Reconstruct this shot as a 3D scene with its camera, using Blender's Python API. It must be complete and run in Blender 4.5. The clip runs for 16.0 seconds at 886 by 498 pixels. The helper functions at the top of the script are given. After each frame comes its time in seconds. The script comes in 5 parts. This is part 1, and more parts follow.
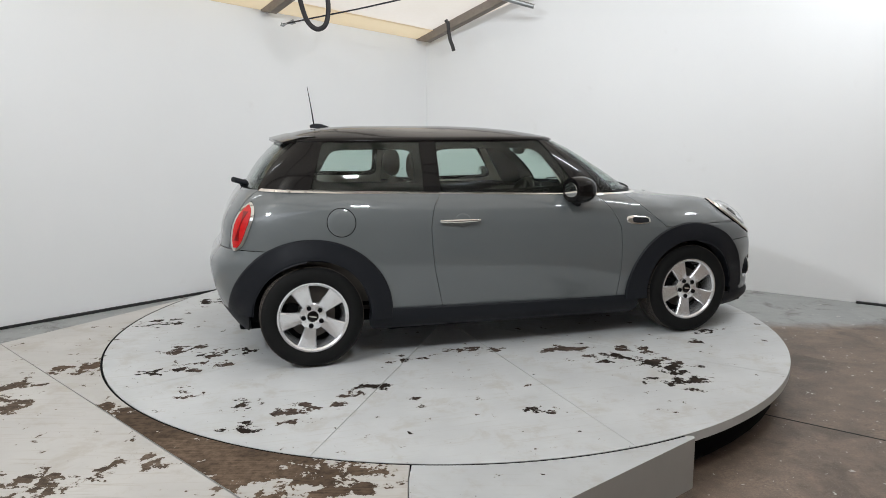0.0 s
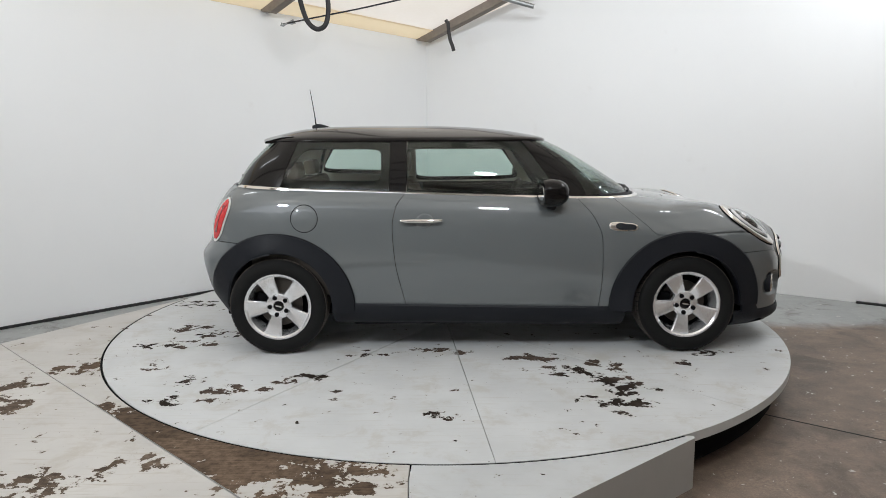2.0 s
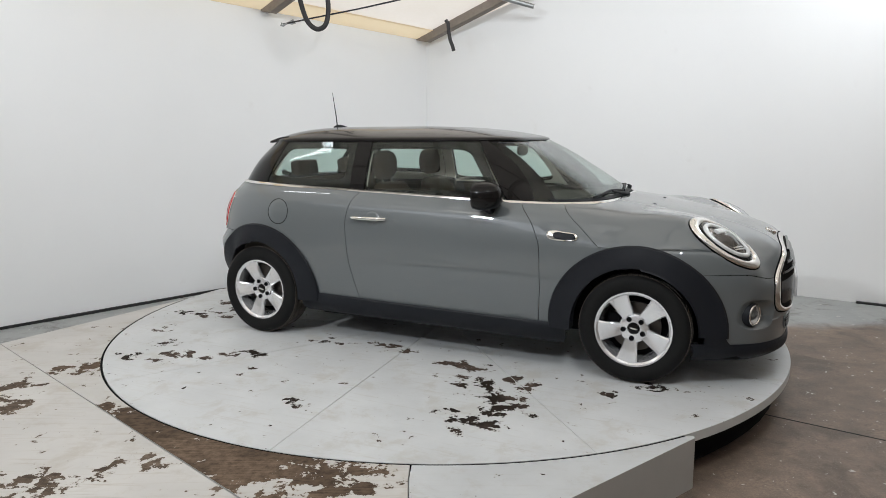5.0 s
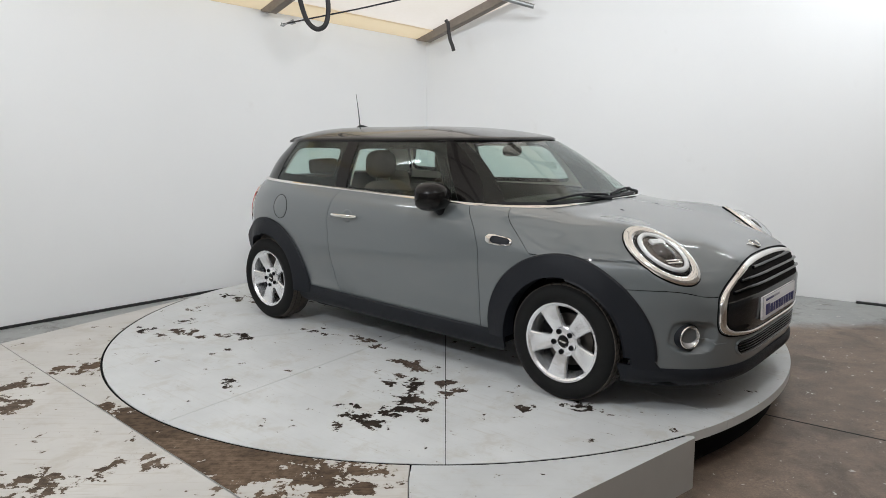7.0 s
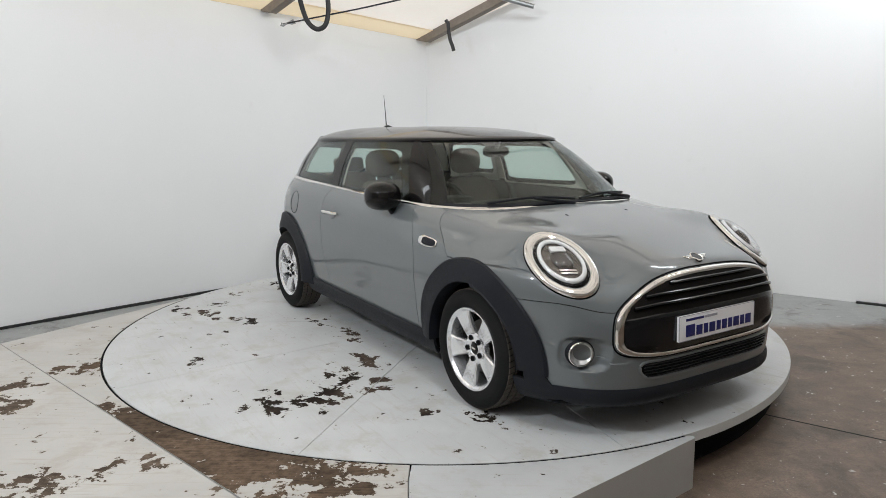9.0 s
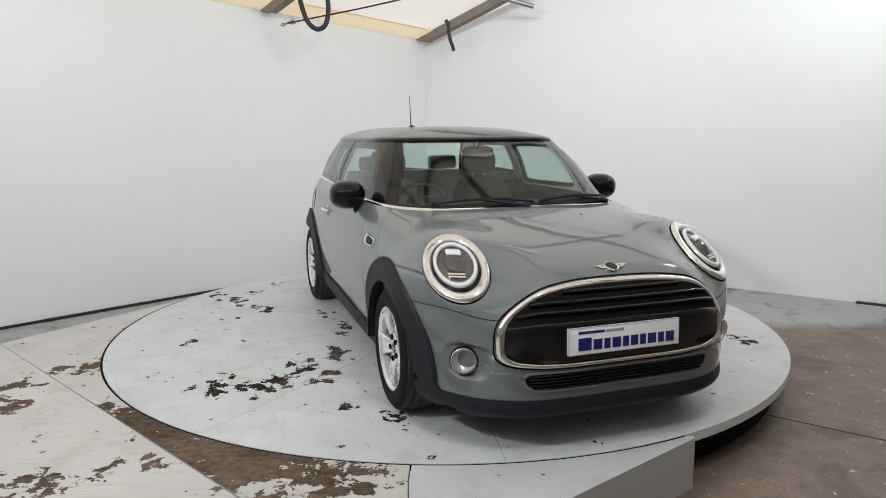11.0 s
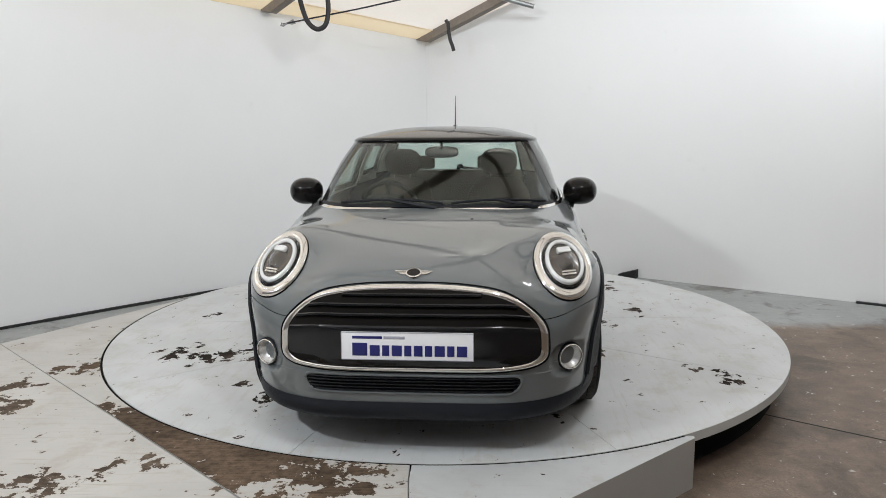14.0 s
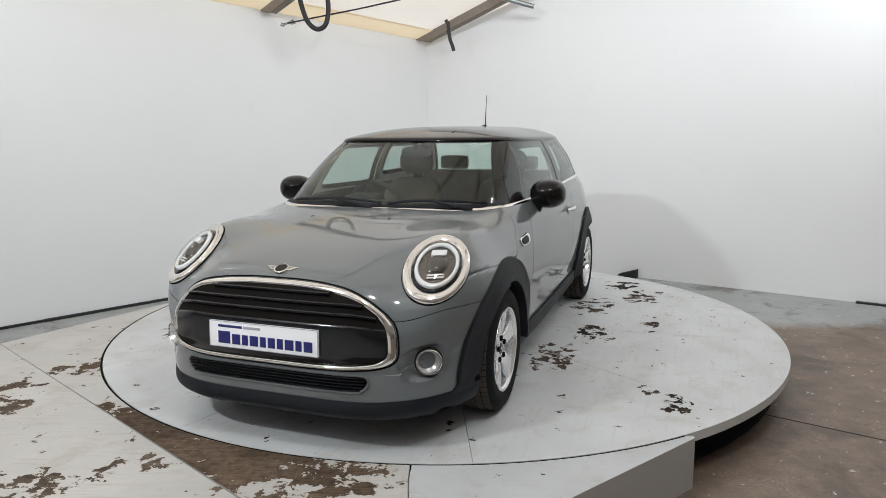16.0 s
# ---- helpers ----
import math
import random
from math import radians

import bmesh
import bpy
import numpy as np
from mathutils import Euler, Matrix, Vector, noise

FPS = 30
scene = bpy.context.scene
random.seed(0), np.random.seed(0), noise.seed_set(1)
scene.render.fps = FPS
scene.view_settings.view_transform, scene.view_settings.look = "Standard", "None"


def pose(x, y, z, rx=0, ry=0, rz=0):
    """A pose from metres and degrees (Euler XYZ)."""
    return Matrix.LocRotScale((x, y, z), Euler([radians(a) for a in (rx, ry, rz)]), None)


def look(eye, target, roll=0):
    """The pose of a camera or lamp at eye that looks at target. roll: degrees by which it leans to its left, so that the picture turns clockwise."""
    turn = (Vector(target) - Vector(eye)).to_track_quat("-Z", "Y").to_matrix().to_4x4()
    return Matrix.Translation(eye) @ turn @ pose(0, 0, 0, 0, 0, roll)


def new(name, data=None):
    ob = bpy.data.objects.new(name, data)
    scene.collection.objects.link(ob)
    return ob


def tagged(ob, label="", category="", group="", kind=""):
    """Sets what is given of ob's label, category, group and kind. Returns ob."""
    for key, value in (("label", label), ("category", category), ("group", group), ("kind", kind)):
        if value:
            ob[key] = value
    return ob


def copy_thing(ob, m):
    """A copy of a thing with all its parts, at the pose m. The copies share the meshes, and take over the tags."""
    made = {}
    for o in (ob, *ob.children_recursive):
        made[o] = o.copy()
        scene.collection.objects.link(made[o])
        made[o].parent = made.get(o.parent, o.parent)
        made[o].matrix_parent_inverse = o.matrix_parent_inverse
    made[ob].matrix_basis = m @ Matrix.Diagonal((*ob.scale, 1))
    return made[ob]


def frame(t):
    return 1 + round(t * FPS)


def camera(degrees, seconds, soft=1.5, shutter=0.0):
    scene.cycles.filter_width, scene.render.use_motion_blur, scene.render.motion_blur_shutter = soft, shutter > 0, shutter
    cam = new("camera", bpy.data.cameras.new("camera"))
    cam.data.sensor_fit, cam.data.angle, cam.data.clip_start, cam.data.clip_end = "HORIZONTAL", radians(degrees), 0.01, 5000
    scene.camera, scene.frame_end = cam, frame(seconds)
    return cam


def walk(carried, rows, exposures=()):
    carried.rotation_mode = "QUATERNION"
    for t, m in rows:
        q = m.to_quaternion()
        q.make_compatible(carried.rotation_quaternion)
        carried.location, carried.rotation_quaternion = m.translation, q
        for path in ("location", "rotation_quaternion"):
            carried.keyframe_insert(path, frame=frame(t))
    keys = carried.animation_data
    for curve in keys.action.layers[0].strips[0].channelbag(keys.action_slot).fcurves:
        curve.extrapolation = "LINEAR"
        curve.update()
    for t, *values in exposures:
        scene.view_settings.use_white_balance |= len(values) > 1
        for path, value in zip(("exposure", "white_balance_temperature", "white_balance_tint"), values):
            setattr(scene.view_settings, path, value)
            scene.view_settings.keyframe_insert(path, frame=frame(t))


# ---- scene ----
cam = camera(64.98, 16.0, soft=0.4)
EYE = Vector((0.0, -4.940, 1.335))
YAW, PITCH = radians(-0.196), radians(-9.336)
AIM = EYE + Vector((math.sin(YAW) * math.cos(PITCH), math.cos(YAW) * math.cos(PITCH), math.sin(PITCH)))
VIEW = look(EYE, AIM, -0.377)
walk(cam, [(0, VIEW), (16, VIEW)], exposures=[(0, 0.0), (16, 0.0)])

# ---- light ----
WALL_Z, PITCH_ROOF = 2.53, 0.262          # top of the low wall, slope of the roof
CORNER = Vector((-0.23, 4.28))            # where the two white walls meet
LDIR, RDIR = Vector((-0.693, -0.721)), Vector((0.818, -0.575))
NRM = Vector((0.721, -0.693))             # away from the low wall, into the room


def eaves_z(p):
    """The low wall's top climbs a little away from the corner."""
    return WALL_Z + 0.042 * (Vector((p[0], p[1])) - CORNER).dot(LDIR)


def roof_z(x, y):
    return eaves_z(Vector((x, y))) + PITCH_ROOF * max(0.0, (Vector((x, y)) - CORNER).dot(NRM))


# added light outside the room, passed through the roof to brighten it
world = bpy.data.worlds.new("roof_backlight")
scene.world = world
world.use_nodes = True
world.node_tree.nodes["Background"].inputs[0].default_value = (0.92, 0.957, 1.05, 1)
world.node_tree.nodes["Background"].inputs[1].default_value = 1.55


LAMPS = [  # eye, aim, size, watts
    ((0.7, -3.7, 3.35), (0.1, 4.0, 2.0), 0.36, 0.14, 46),
    ((-2.9, -4.0, 3.15), (1.5, 3.0, 1.4), 0.36, 0.16, 92),
    ((3.4, -0.1, 3.6), (3.4, 2.2, 1.2), 1.0, 0.16, 38),
    # the next two are added out of view to brighten the walls
    ((-2.9, -0.6, 3.0), (-2.0, 2.6, 1.4), 1.0, 0.16, 8),
    ((0.5, 0.5, 3.2), (0.0, 4.2, 1.4), 1.0, 0.16, 24),
]


def lamp(eye, target, sx, sy, watts):
    data = bpy.data.lights.new("panel_glow", "AREA")
    data.shape, data.size, data.size_y, data.energy = "RECTANGLE", sx, sy, watts
    data.color = (0.905, 0.957, 1.0)
    ob = new("panel_glow", data)
    ob.matrix_world = look(eye, target)
    return ob


for row in LAMPS:
    lamp(*row)

# ---- materials ----


class Nodes:
    """A small builder for procedural materials."""

    def __init__(self, name):
        self.mat = bpy.data.materials.new(name)
        self.mat.use_nodes = True
        self.t = self.mat.node_tree
        self.b = self.t.nodes["Principled BSDF"]
        self.coord = self.t.nodes.new("ShaderNodeTexCoord").outputs["Object"]

    def put(self, kind, **sockets):
        n = self.t.nodes.new(kind)
        for k, v in sockets.items():
            self.link(v, n.inputs[k.replace("_", " ")])
        return n

    def link(self, v, socket):
        if isinstance(v, bpy.types.NodeSocket):
            self.t.links.new(v, socket)
        else:
            socket.default_value = v

    def noise(self, scale, detail=4, rough=0.55, vec=None, dist=0.0):
        n = self.put("ShaderNodeTexNoise", Scale=scale, Detail=detail, Roughness=rough, Distortion=dist)
        self.link(self.coord if vec is None else vec, n.inputs["Vector"])
        return n.outputs["Fac"]

    def math(self, op, a, b=0.0, clamp=False):
        n = self.t.nodes.new("ShaderNodeMath")
        n.operation, n.use_clamp = op, clamp
        self.link(a, n.inputs[0])
        self.link(b, n.inputs[1])
        return n.outputs[0]

    def ramp(self, fac, lo, hi):
        n = self.t.nodes.new("ShaderNodeMapRange")
        n.interpolation_type = "SMOOTHSTEP"
        self.link(fac, n.inputs[0])
        n.inputs[1].default_value, n.inputs[2].default_value = lo, hi
        return n.outputs[0]

    def mix(self, fac, a, b):
        n = self.t.nodes.new("ShaderNodeMix")
        n.data_type = "RGBA"
        self.link(fac, n.inputs[0])
        self.link(a if isinstance(a, bpy.types.NodeSocket) else (*a, 1), n.inputs[6])
        self.link(b if isinstance(b, bpy.types.NodeSocket) else (*b, 1), n.inputs[7])
        return n.outputs[2]

    def scaled(self, sx, sy, sz, rot=0.0):
        n = self.t.nodes.new("ShaderNodeMapping")
        self.link(self.coord, n.inputs[0])
        n.inputs[2].default_value = (0, 0, rot)
        n.inputs[3].default_value = (sx, sy, sz)
        return n.outputs[0]

    def bump(self, height, strength, dist=0.01):
        n = self.put("ShaderNodeBump", Strength=strength, Distance=dist, Height=height)
        self.link(n.outputs[0], self.b.inputs["Normal"])

    def set(self, **kw):
        for k, v in kw.items():
            self.link(v, self.b.inputs[k.replace("_", " ")])
        return self.mat


def simple(name, col, rough=0.5, metal=0.0, coat=0.0, vary=0.12, scale=30.0, bump=0.0, rough_vary=0.1, coat_ior=1.5, spec=0.5):
    n = Nodes(name)
    f = n.noise(scale)
    g = n.noise(scale / 9, 2)
    fac = n.math("ADD", n.math("MULTIPLY", f, 0.6), n.math("MULTIPLY", g, 0.4))
    c = n.mix(fac, tuple(x * (1 - vary) for x in col), tuple(min(1, x * (1 + vary)) for x in col))
    r = n.math("ADD", n.math("MULTIPLY", n.math("SUBTRACT", g, 0.5), rough_vary * 2), rough, True)
    if bump:
        n.bump(f, bump, 0.004)
    return n.set(Base_Color=c, Roughness=r, Metallic=metal, Coat_Weight=coat, Coat_Roughness=0.03, Coat_IOR=coat_ior, Specular_IOR_Level=spec)


M_PAINT = simple("grey_car_paint", (0.117, 0.129, 0.133), 0.42, 0.0, 1.0, 0.03, 900, 0.0, 0.03, coat_ior=1.6, spec=0.3)
M_GLOSS = simple("black_gloss_paint", (0.006, 0.0052, 0.005), 0.22, 0.0, 0.6, 0.1, 40, coat_ior=1.32, spec=0.1)
M_PLASTIC = simple("black_grained_plastic", (0.0095, 0.0108, 0.0145), 0.55, 0.0, 0.0, 0.15, 420, 0.15, spec=0.25)
M_RUBBER = simple("tyre_rubber", (0.010, 0.010, 0.010), 0.75, 0.0, 0.0, 0.3, 60, 0.15, spec=0.15)
M_TREAD = simple("dusty_tyre_tread", (0.060, 0.050, 0.042), 0.9, 0.0, 0.0, 0.35, 45, 0.2)
M_ALLOY = simple("silver_alloy", (0.84, 0.845, 0.86), 0.20, 0.75, 0.6, 0.05, 80)
M_CHROME = simple("chrome", (0.82, 0.80, 0.77), 0.06, 1.0, 0.0, 0.02, 30, 0.0, 0.02)
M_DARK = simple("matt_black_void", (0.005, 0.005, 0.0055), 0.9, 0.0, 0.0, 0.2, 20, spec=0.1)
M_STEEL = simple("galvanised_steel", (0.33, 0.34, 0.34), 0.45, 0.8, 0.0, 0.2, 60)
M_DISC = simple("brake_disc_steel", (0.085, 0.075, 0.068), 0.4, 0.8, 0.0, 0.2, 60)
M_TRIM = simple("dark_cabin_trim", (0.034, 0.027, 0.021), 0.7, 0.0, 0.0, 0.2, 150, 0.1)
M_SEAT = simple("taupe_seat_cloth", (0.15, 0.113, 0.085), 0.9, 0.0, 0.0, 0.25, 260, 0.3)
M_SURROUND = simple("black_brown_surround", (0.008, 0.0068, 0.006), 0.8, 0.0, 0.0, 0.2, 150, 0.05, spec=0.1)
M_LINING = simple("pale_headlining", (0.70, 0.65, 0.57), 0.9, 0.0, 0.0, 0.06, 120, 0.1)
M_PLATE = simple("white_plate_plastic", (0.88, 0.88, 0.90), 0.3, 0.0, 0.3, 0.03, 40)
M_INK = simple("navy_print", (0.012, 0.014, 0.13), 0.45, 0.0, 0.0, 0.08, 60)
M_PALEINK = simple("pale_grey_print", (0.36, 0.36, 0.42), 0.45, 0.0, 0.0, 0.08, 60)
M_DRL = simple("white_light_guide", (0.78, 0.78, 0.77), 0.12, 0.2, 0.8, 0.08, 90, 0.2)
M_HOSE = simple("black_rubber_hose", (0.022, 0.020, 0.022), 0.6, 0.0, 0.0, 0.2, 60)
M_MIRROR = simple("mirror_glass", (0.85, 0.87, 0.88), 0.02, 1.0, 0.0, 0.0, 10, 0.0, 0.0)


def glass(name, tint, gloss_rough=0.0):
    n = Nodes(name)
    t = n.t
    t.nodes.remove(n.b)
    clear = t.nodes.new("ShaderNodeBsdfTransparent")
    clear.inputs[0].default_value = (*tint, 1)
    shine = t.nodes.new("ShaderNodeBsdfGlossy")
    shine.inputs["Roughness"].default_value = gloss_rough
    facing = t.nodes.new("ShaderNodeLayerWeight")
    facing.inputs[0].default_value = 0.5
    fac = n.math("ADD", n.math("MULTIPLY", n.math("POWER", facing.outputs["Facing"], 5.0), 0.9), 0.035)
    mix = t.nodes.new("ShaderNodeMixShader")
    t.links.new(fac, mix.inputs[0])
    t.links.new(clear.outputs[0], mix.inputs[1])
    t.links.new(shine.outputs[0], mix.inputs[2])
    t.links.new(mix.outputs[0], t.nodes["Material Output"].inputs[0])
    return n.mat


M_GLASS = glass("green_tinted_glass", (0.855, 0.915, 0.893))
M_LENS = glass("clear_lens", (0.95, 0.96, 0.97))


def red_lens():
    n = Nodes("red_tail_lens")
    rib = n.noise(1.0, 2, 0.5, n.scaled(20, 20, 160))
    return n.set(Base_Color=n.mix(rib, (0.40, 0.0015, 0.003), (0.66, 0.010, 0.010)), Roughness=0.25, Coat_Weight=0.6,
                 Subsurface_Weight=0.0)


M_RED = red_lens()


def chipped(name, base, bare, spots, thr=0.80, wear=0.0, streak=0.0, rot=0.0, moist=0.4):
    """White floor paint on board, flaked off round the given spots (x, y, rx, ry, strength)."""
    n = Nodes(name)
    sep = n.put("ShaderNodeSeparateXYZ", Vector=n.coord)
    total = None
    for x, y, rx, ry, k in spots:
        dx = n.math("MULTIPLY", n.math("SUBTRACT", sep.outputs[0], x), 0.85 / rx)
        dy = n.math("MULTIPLY", n.math("SUBTRACT", sep.outputs[1], y), 0.85 / ry)
        q = n.math("ADD", n.math("MULTIPLY", dx, dx), n.math("MULTIPLY", dy, dy))
        f = n.math("MULTIPLY", n.math("SUBTRACT", 1.0, q, True), k)
        total = f if total is None else n.math("MAXIMUM", total, f)
    rag = n.noise(9.5, 6, 0.60, None, 0.25)
    fine = n.noise(60, 4, 0.6)
    v = n.math("ADD", n.math("MULTIPLY", n.math("SUBTRACT", rag, 0.5), 1.75), n.math("MULTIPLY", n.math("SUBTRACT", fine, 0.5), 0.4))
    v = n.math("ADD", n.math("ADD", v, 0.5 + wear), n.math("MULTIPLY", n.math("POWER", n.math("ADD", total, 0.0001), 0.6), 0.33))
    chip = n.ramp(v, thr - 0.012, thr + 0.012)
    chip = n.math("MAXIMUM", chip, n.ramp(n.noise(34, 6, 0.66, None, 0.2), 0.69, 0.70))
    edge = n.ramp(v, thr - 0.10, thr)
    stain = n.ramp(n.noise(4.2, 8, 0.72, None, 0.3), 0.50, 0.66)
    grime = n.noise(2.3, 5, 0.6)
    grain = n.noise(1.0, 6, 0.65, n.scaled(3, 42, 3, rot))
    pale = n.mix(n.ramp(grime, 0.25, 0.8), tuple(c * 0.86 for c in base), base)
    dirty = tuple(c * k for c, k in zip(base, (0.72, 0.66, 0.58)))
    pale = n.mix(n.math("MULTIPLY", n.ramp(grain, 0.52, 0.75), streak), pale, dirty)
    speck = n.ramp(n.noise(140, 2, 0.5), 0.70, 0.76)
    pale = n.mix(n.math("MULTIPLY", speck, 0.35), pale, dirty)
    pale = n.mix(n.math("MAXIMUM", n.math("MULTIPLY", edge, 0.45), n.math("MULTIPLY", stain, 0.45)), pale, dirty)
    streaks = n.noise(1.0, 5, 0.6, n.scaled(4, 70, 4, rot))
    mould = n.ramp(n.noise(1.7, 3, 0.5), 0.43, 0.56)
    wood = n.mix(n.ramp(n.noise(26, 5, 0.65), 0.3, 0.7), tuple(c * 0.6 for c in bare), tuple(c * 1.45 for c in bare))
    wood = n.mix(n.math("MULTIPLY", n.ramp(streaks, 0.45, 0.7), 0.6), wood, tuple(c * 1.7 for c in bare))
    wood = n.mix(n.math("MULTIPLY", mould, moist), wood, tuple(c * 0.22 for c in bare))
    n.bump(n.math("SUBTRACT", n.math("MULTIPLY", grain, 0.15), chip), 0.35, 0.003)
    return n.set(Base_Color=n.mix(chip, pale, wood), Roughness=n.math("ADD", n.math("MULTIPLY", chip, 0.35), 0.5),
                 Specular_IOR_Level=n.math("SUBTRACT", 0.42, n.math("MULTIPLY", chip, 0.34)))


TABLE_SPOTS = [
    (0.56, -0.90, .20, .10, 1), (0.67, -1.12, .15, .13, 1), (0.88, -1.04, .16, .12, .95), (0.90, -1.24, .17, .12, 1.05),
    (0.94, -1.43, .17, .13, 1.05), (0.90, -1.61, .16, .10, 1), (0.88, -1.75, .10, .06, .9), (0.72, -1.57, .08, .06, .8),
    (-0.02, -1.77, .11, .06, 1.1), (-0.05, -0.76, .22, .09, 1), (-0.59, -1.41, .05, .04, .9), (-0.54, -0.80, .20, .07, .9),
    (-0.79, -1.23, .13, .10, .9), (-0.96, -1.34, .10, .08, .9), (-1.21, -1.42, .14, .10, 1), (-1.17, -1.54, .12, .07, .9),
    (-1.47, -1.25, .13, .10, .9), (-1.39, -1.55, .18, .07, 1), (-1.72, -1.03, .12, .07, .9), (-1.71, -0.58, .22, .10, .95),
    (-1.53, -0.35, .25, .09, 1), (-1.75, -0.20, .20, .10, .95), (-1.92, -0.62, .12, .10, .8), (-1.97, 0.54, .18, .15, .9),
    (-1.61, 1.08, .25, .14, 1), (-0.78, 0.95, .30, .16, 1), (0.01, 1.07, .26, .14, 1), (0.58, 0.91, .30, .14, 1.1),
    (1.15, 1.64, .16, .08, 1), (0.98, 1.50, .09, .06, .8), (1.60, -0.80, .16, .07, .9), (-1.2, 1.3, .3, .16, .95),
    (-0.35, 1.45, .2, .1, .85), (1.42, -1.0, .1, .06, .8),
]
M_TABLE = chipped("flaking_white_turntable_paint", (0.60, 0.615, 0.62), (0.070, 0.052, 0.042), TABLE_SPOTS, 0.812, 0.0, 0.45, 0.0, 0.9)
M_TABLE_RIM = simple("white_painted_rim", (0.58, 0.59, 0.58), 0.6, 0, 0, 0.08, 25, 0.1)
M_BOARD_A = chipped("scuffed_white_board", (0.55, 0.535, 0.51), (0.125, 0.095, 0.072), [
    (-2.33, -1.39, .14, .22, 1), (-2.19, -1.62, .16, .1, .9), (-1.31, -2.24, .16, .12, .7), (-1.67, -2.43, .25, .14, .95),
    (-2.6, -1.7, .3, .3, .9), (-2.1, -2.3, .3, .2, .7)], 0.80, 0.02, 0.8, 0.7)
M_BOARD_B = chipped("bare_worn_board", (0.55, 0.535, 0.51), (0.115, 0.082, 0.058), [
    (-1.45, -1.80, .26, .18, 3.0), (-1.25, -1.95, .30, .20, 3.4), (-1.05, -2.10, .30, .20, 3.4), (-0.86, -2.24, .30, .2, 2.8),
    (-0.66, -2.28, .26, .14, 1.2), (-0.45, -2.30, .28, .12, 1.15), (-0.50, -2.45, .24, .12, 1.0), (-0.34, -2.40, .16, .10, 1.0),
    (-2.12, -1.08, .20, .13, 1.1), (-2.06, -0.96, .16, .12, 1.0), (-1.72, -1.62, .1, .08, .8), (-0.62, -2.52, .2, .12, 1.1)],
    0.80, 0.01, 0.6)
M_BOARD_C = chipped("white_painted_board", (0.54, 0.555, 0.56), (0.10, 0.08, 0.065), [(-0.1, -2.5, .06, .05, .7)], 0.86, 0.0, 0.3)
M_BOARD_SIDE = simple("grey_board_edge", (0.42, 0.415, 0.40), 0.65, 0, 0, 0.08, 12, 0.1)


def wall_paint():
    n = Nodes("white_wall_paint")
    big = n.noise(0.9, 4, 0.55)
    fine = n.noise(75, 3, 0.5)
    scuff = n.ramp(n.noise(3.2, 7, 0.7), 0.63, 0.8)
    c = n.mix(big, (0.81, 0.815, 0.82), (0.86, 0.865, 0.87))
    c = n.mix(n.math("MULTIPLY", scuff, 0.18), c, (0.60, 0.58, 0.54))
    n.bump(n.math("ADD", n.math("MULTIPLY", fine, 0.3), big), 0.12, 0.01)
    return n.set(Base_Color=c, Roughness=0.62)


M_WALL = wall_paint()


def concrete():
    n = Nodes("worn_painted_concrete")
    big = n.noise(0.9, 6, 0.62, None, 0.4)
    mid = n.noise(6, 6, 0.65)
    fine = n.noise(70, 4, 0.6)
    sep = n.put("ShaderNodeSeparateXYZ", Vector=n.coord)
    # grey floor paint is left towards the walls, bare brown concrete elsewhere
    d = n.math("ADD", n.math("MULTIPLY", sep.outputs[1], 0.9), n.math("MULTIPLY", sep.outputs[0], -0.12))
    edge = n.math("ADD", d, n.math("MULTIPLY", n.math("SUBTRACT", big, 0.5), 1.1))
    grey = n.ramp(edge, 0.05, 0.35)
    left = n.ramp(n.math("MULTIPLY", sep.outputs[0], -1.0), 1.0, 1.4)
    grey = n.math("MAXIMUM", grey, left)
    brown = n.mix(n.ramp(mid, 0.3, 0.7), (0.098, 0.068, 0.049), (0.26, 0.195, 0.149))
    brown = n.mix(n.ramp(fine, 0.35, 0.7), brown, (0.165, 0.124, 0.096))
    paint = n.mix(n.ramp(mid, 0.25, 0.75), (0.28, 0.295, 0.295), (0.36, 0.375, 0.37))
    c = n.mix(grey, brown, paint)
    flake = n.ramp(n.noise(14, 6, 0.62, None, 0.2), 0.705, 0.72)
    flake = n.math("MAXIMUM", flake, n.ramp(n.noise(27, 3, 0.5), 0.705, 0.72))
    c = n.mix(flake, c, (0.62, 0.60, 0.56))
    dark = n.ramp(n.noise(2.6, 8, 0.72, None, 0.5), 0.50, 0.68)
    c = n.mix(n.math("MULTIPLY", dark, 0.7), c, (0.07, 0.052, 0.040))
    grit = n.ramp(n.noise(170, 3, 0.6), 0.56, 0.68)
    c = n.mix(n.math("MULTIPLY", grit, 0.5), c, (0.30, 0.245, 0.20))
    n.bump(n.math("ADD", fine, mid), 0.15, 0.006)
    return n.set(Base_Color=c, Roughness=n.math("ADD", n.math("MULTIPLY", mid, 0.3), 0.38))


M_FLOOR = concrete()


def roof_sheet(name, dark, pale):
    """Cream sheeting, let through by added world light so that the roof looks bright."""
    n = Nodes(name)
    stain = n.noise(1.3, 5, 0.6)
    fine = n.noise(22, 3, 0.5)
    fac = n.math("ADD", n.math("MULTIPLY", stain, 0.75), n.math("MULTIPLY", fine, 0.25))
    c = n.mix(fac, dark, pale)
    n.set(Base_Color=c, Roughness=0.75)
    thin = n.put("ShaderNodeBsdfTranslucent", Color=c)
    mix = n.t.nodes.new("ShaderNodeMixShader")
    mix.inputs[0].default_value = 0.5
    n.t.links.new(n.b.outputs[0], mix.inputs[1])
    n.t.links.new(thin.outputs[0], mix.inputs[2])
    n.t.links.new(mix.outputs[0], n.t.nodes["Material Output"].inputs[0])
    return n.mat


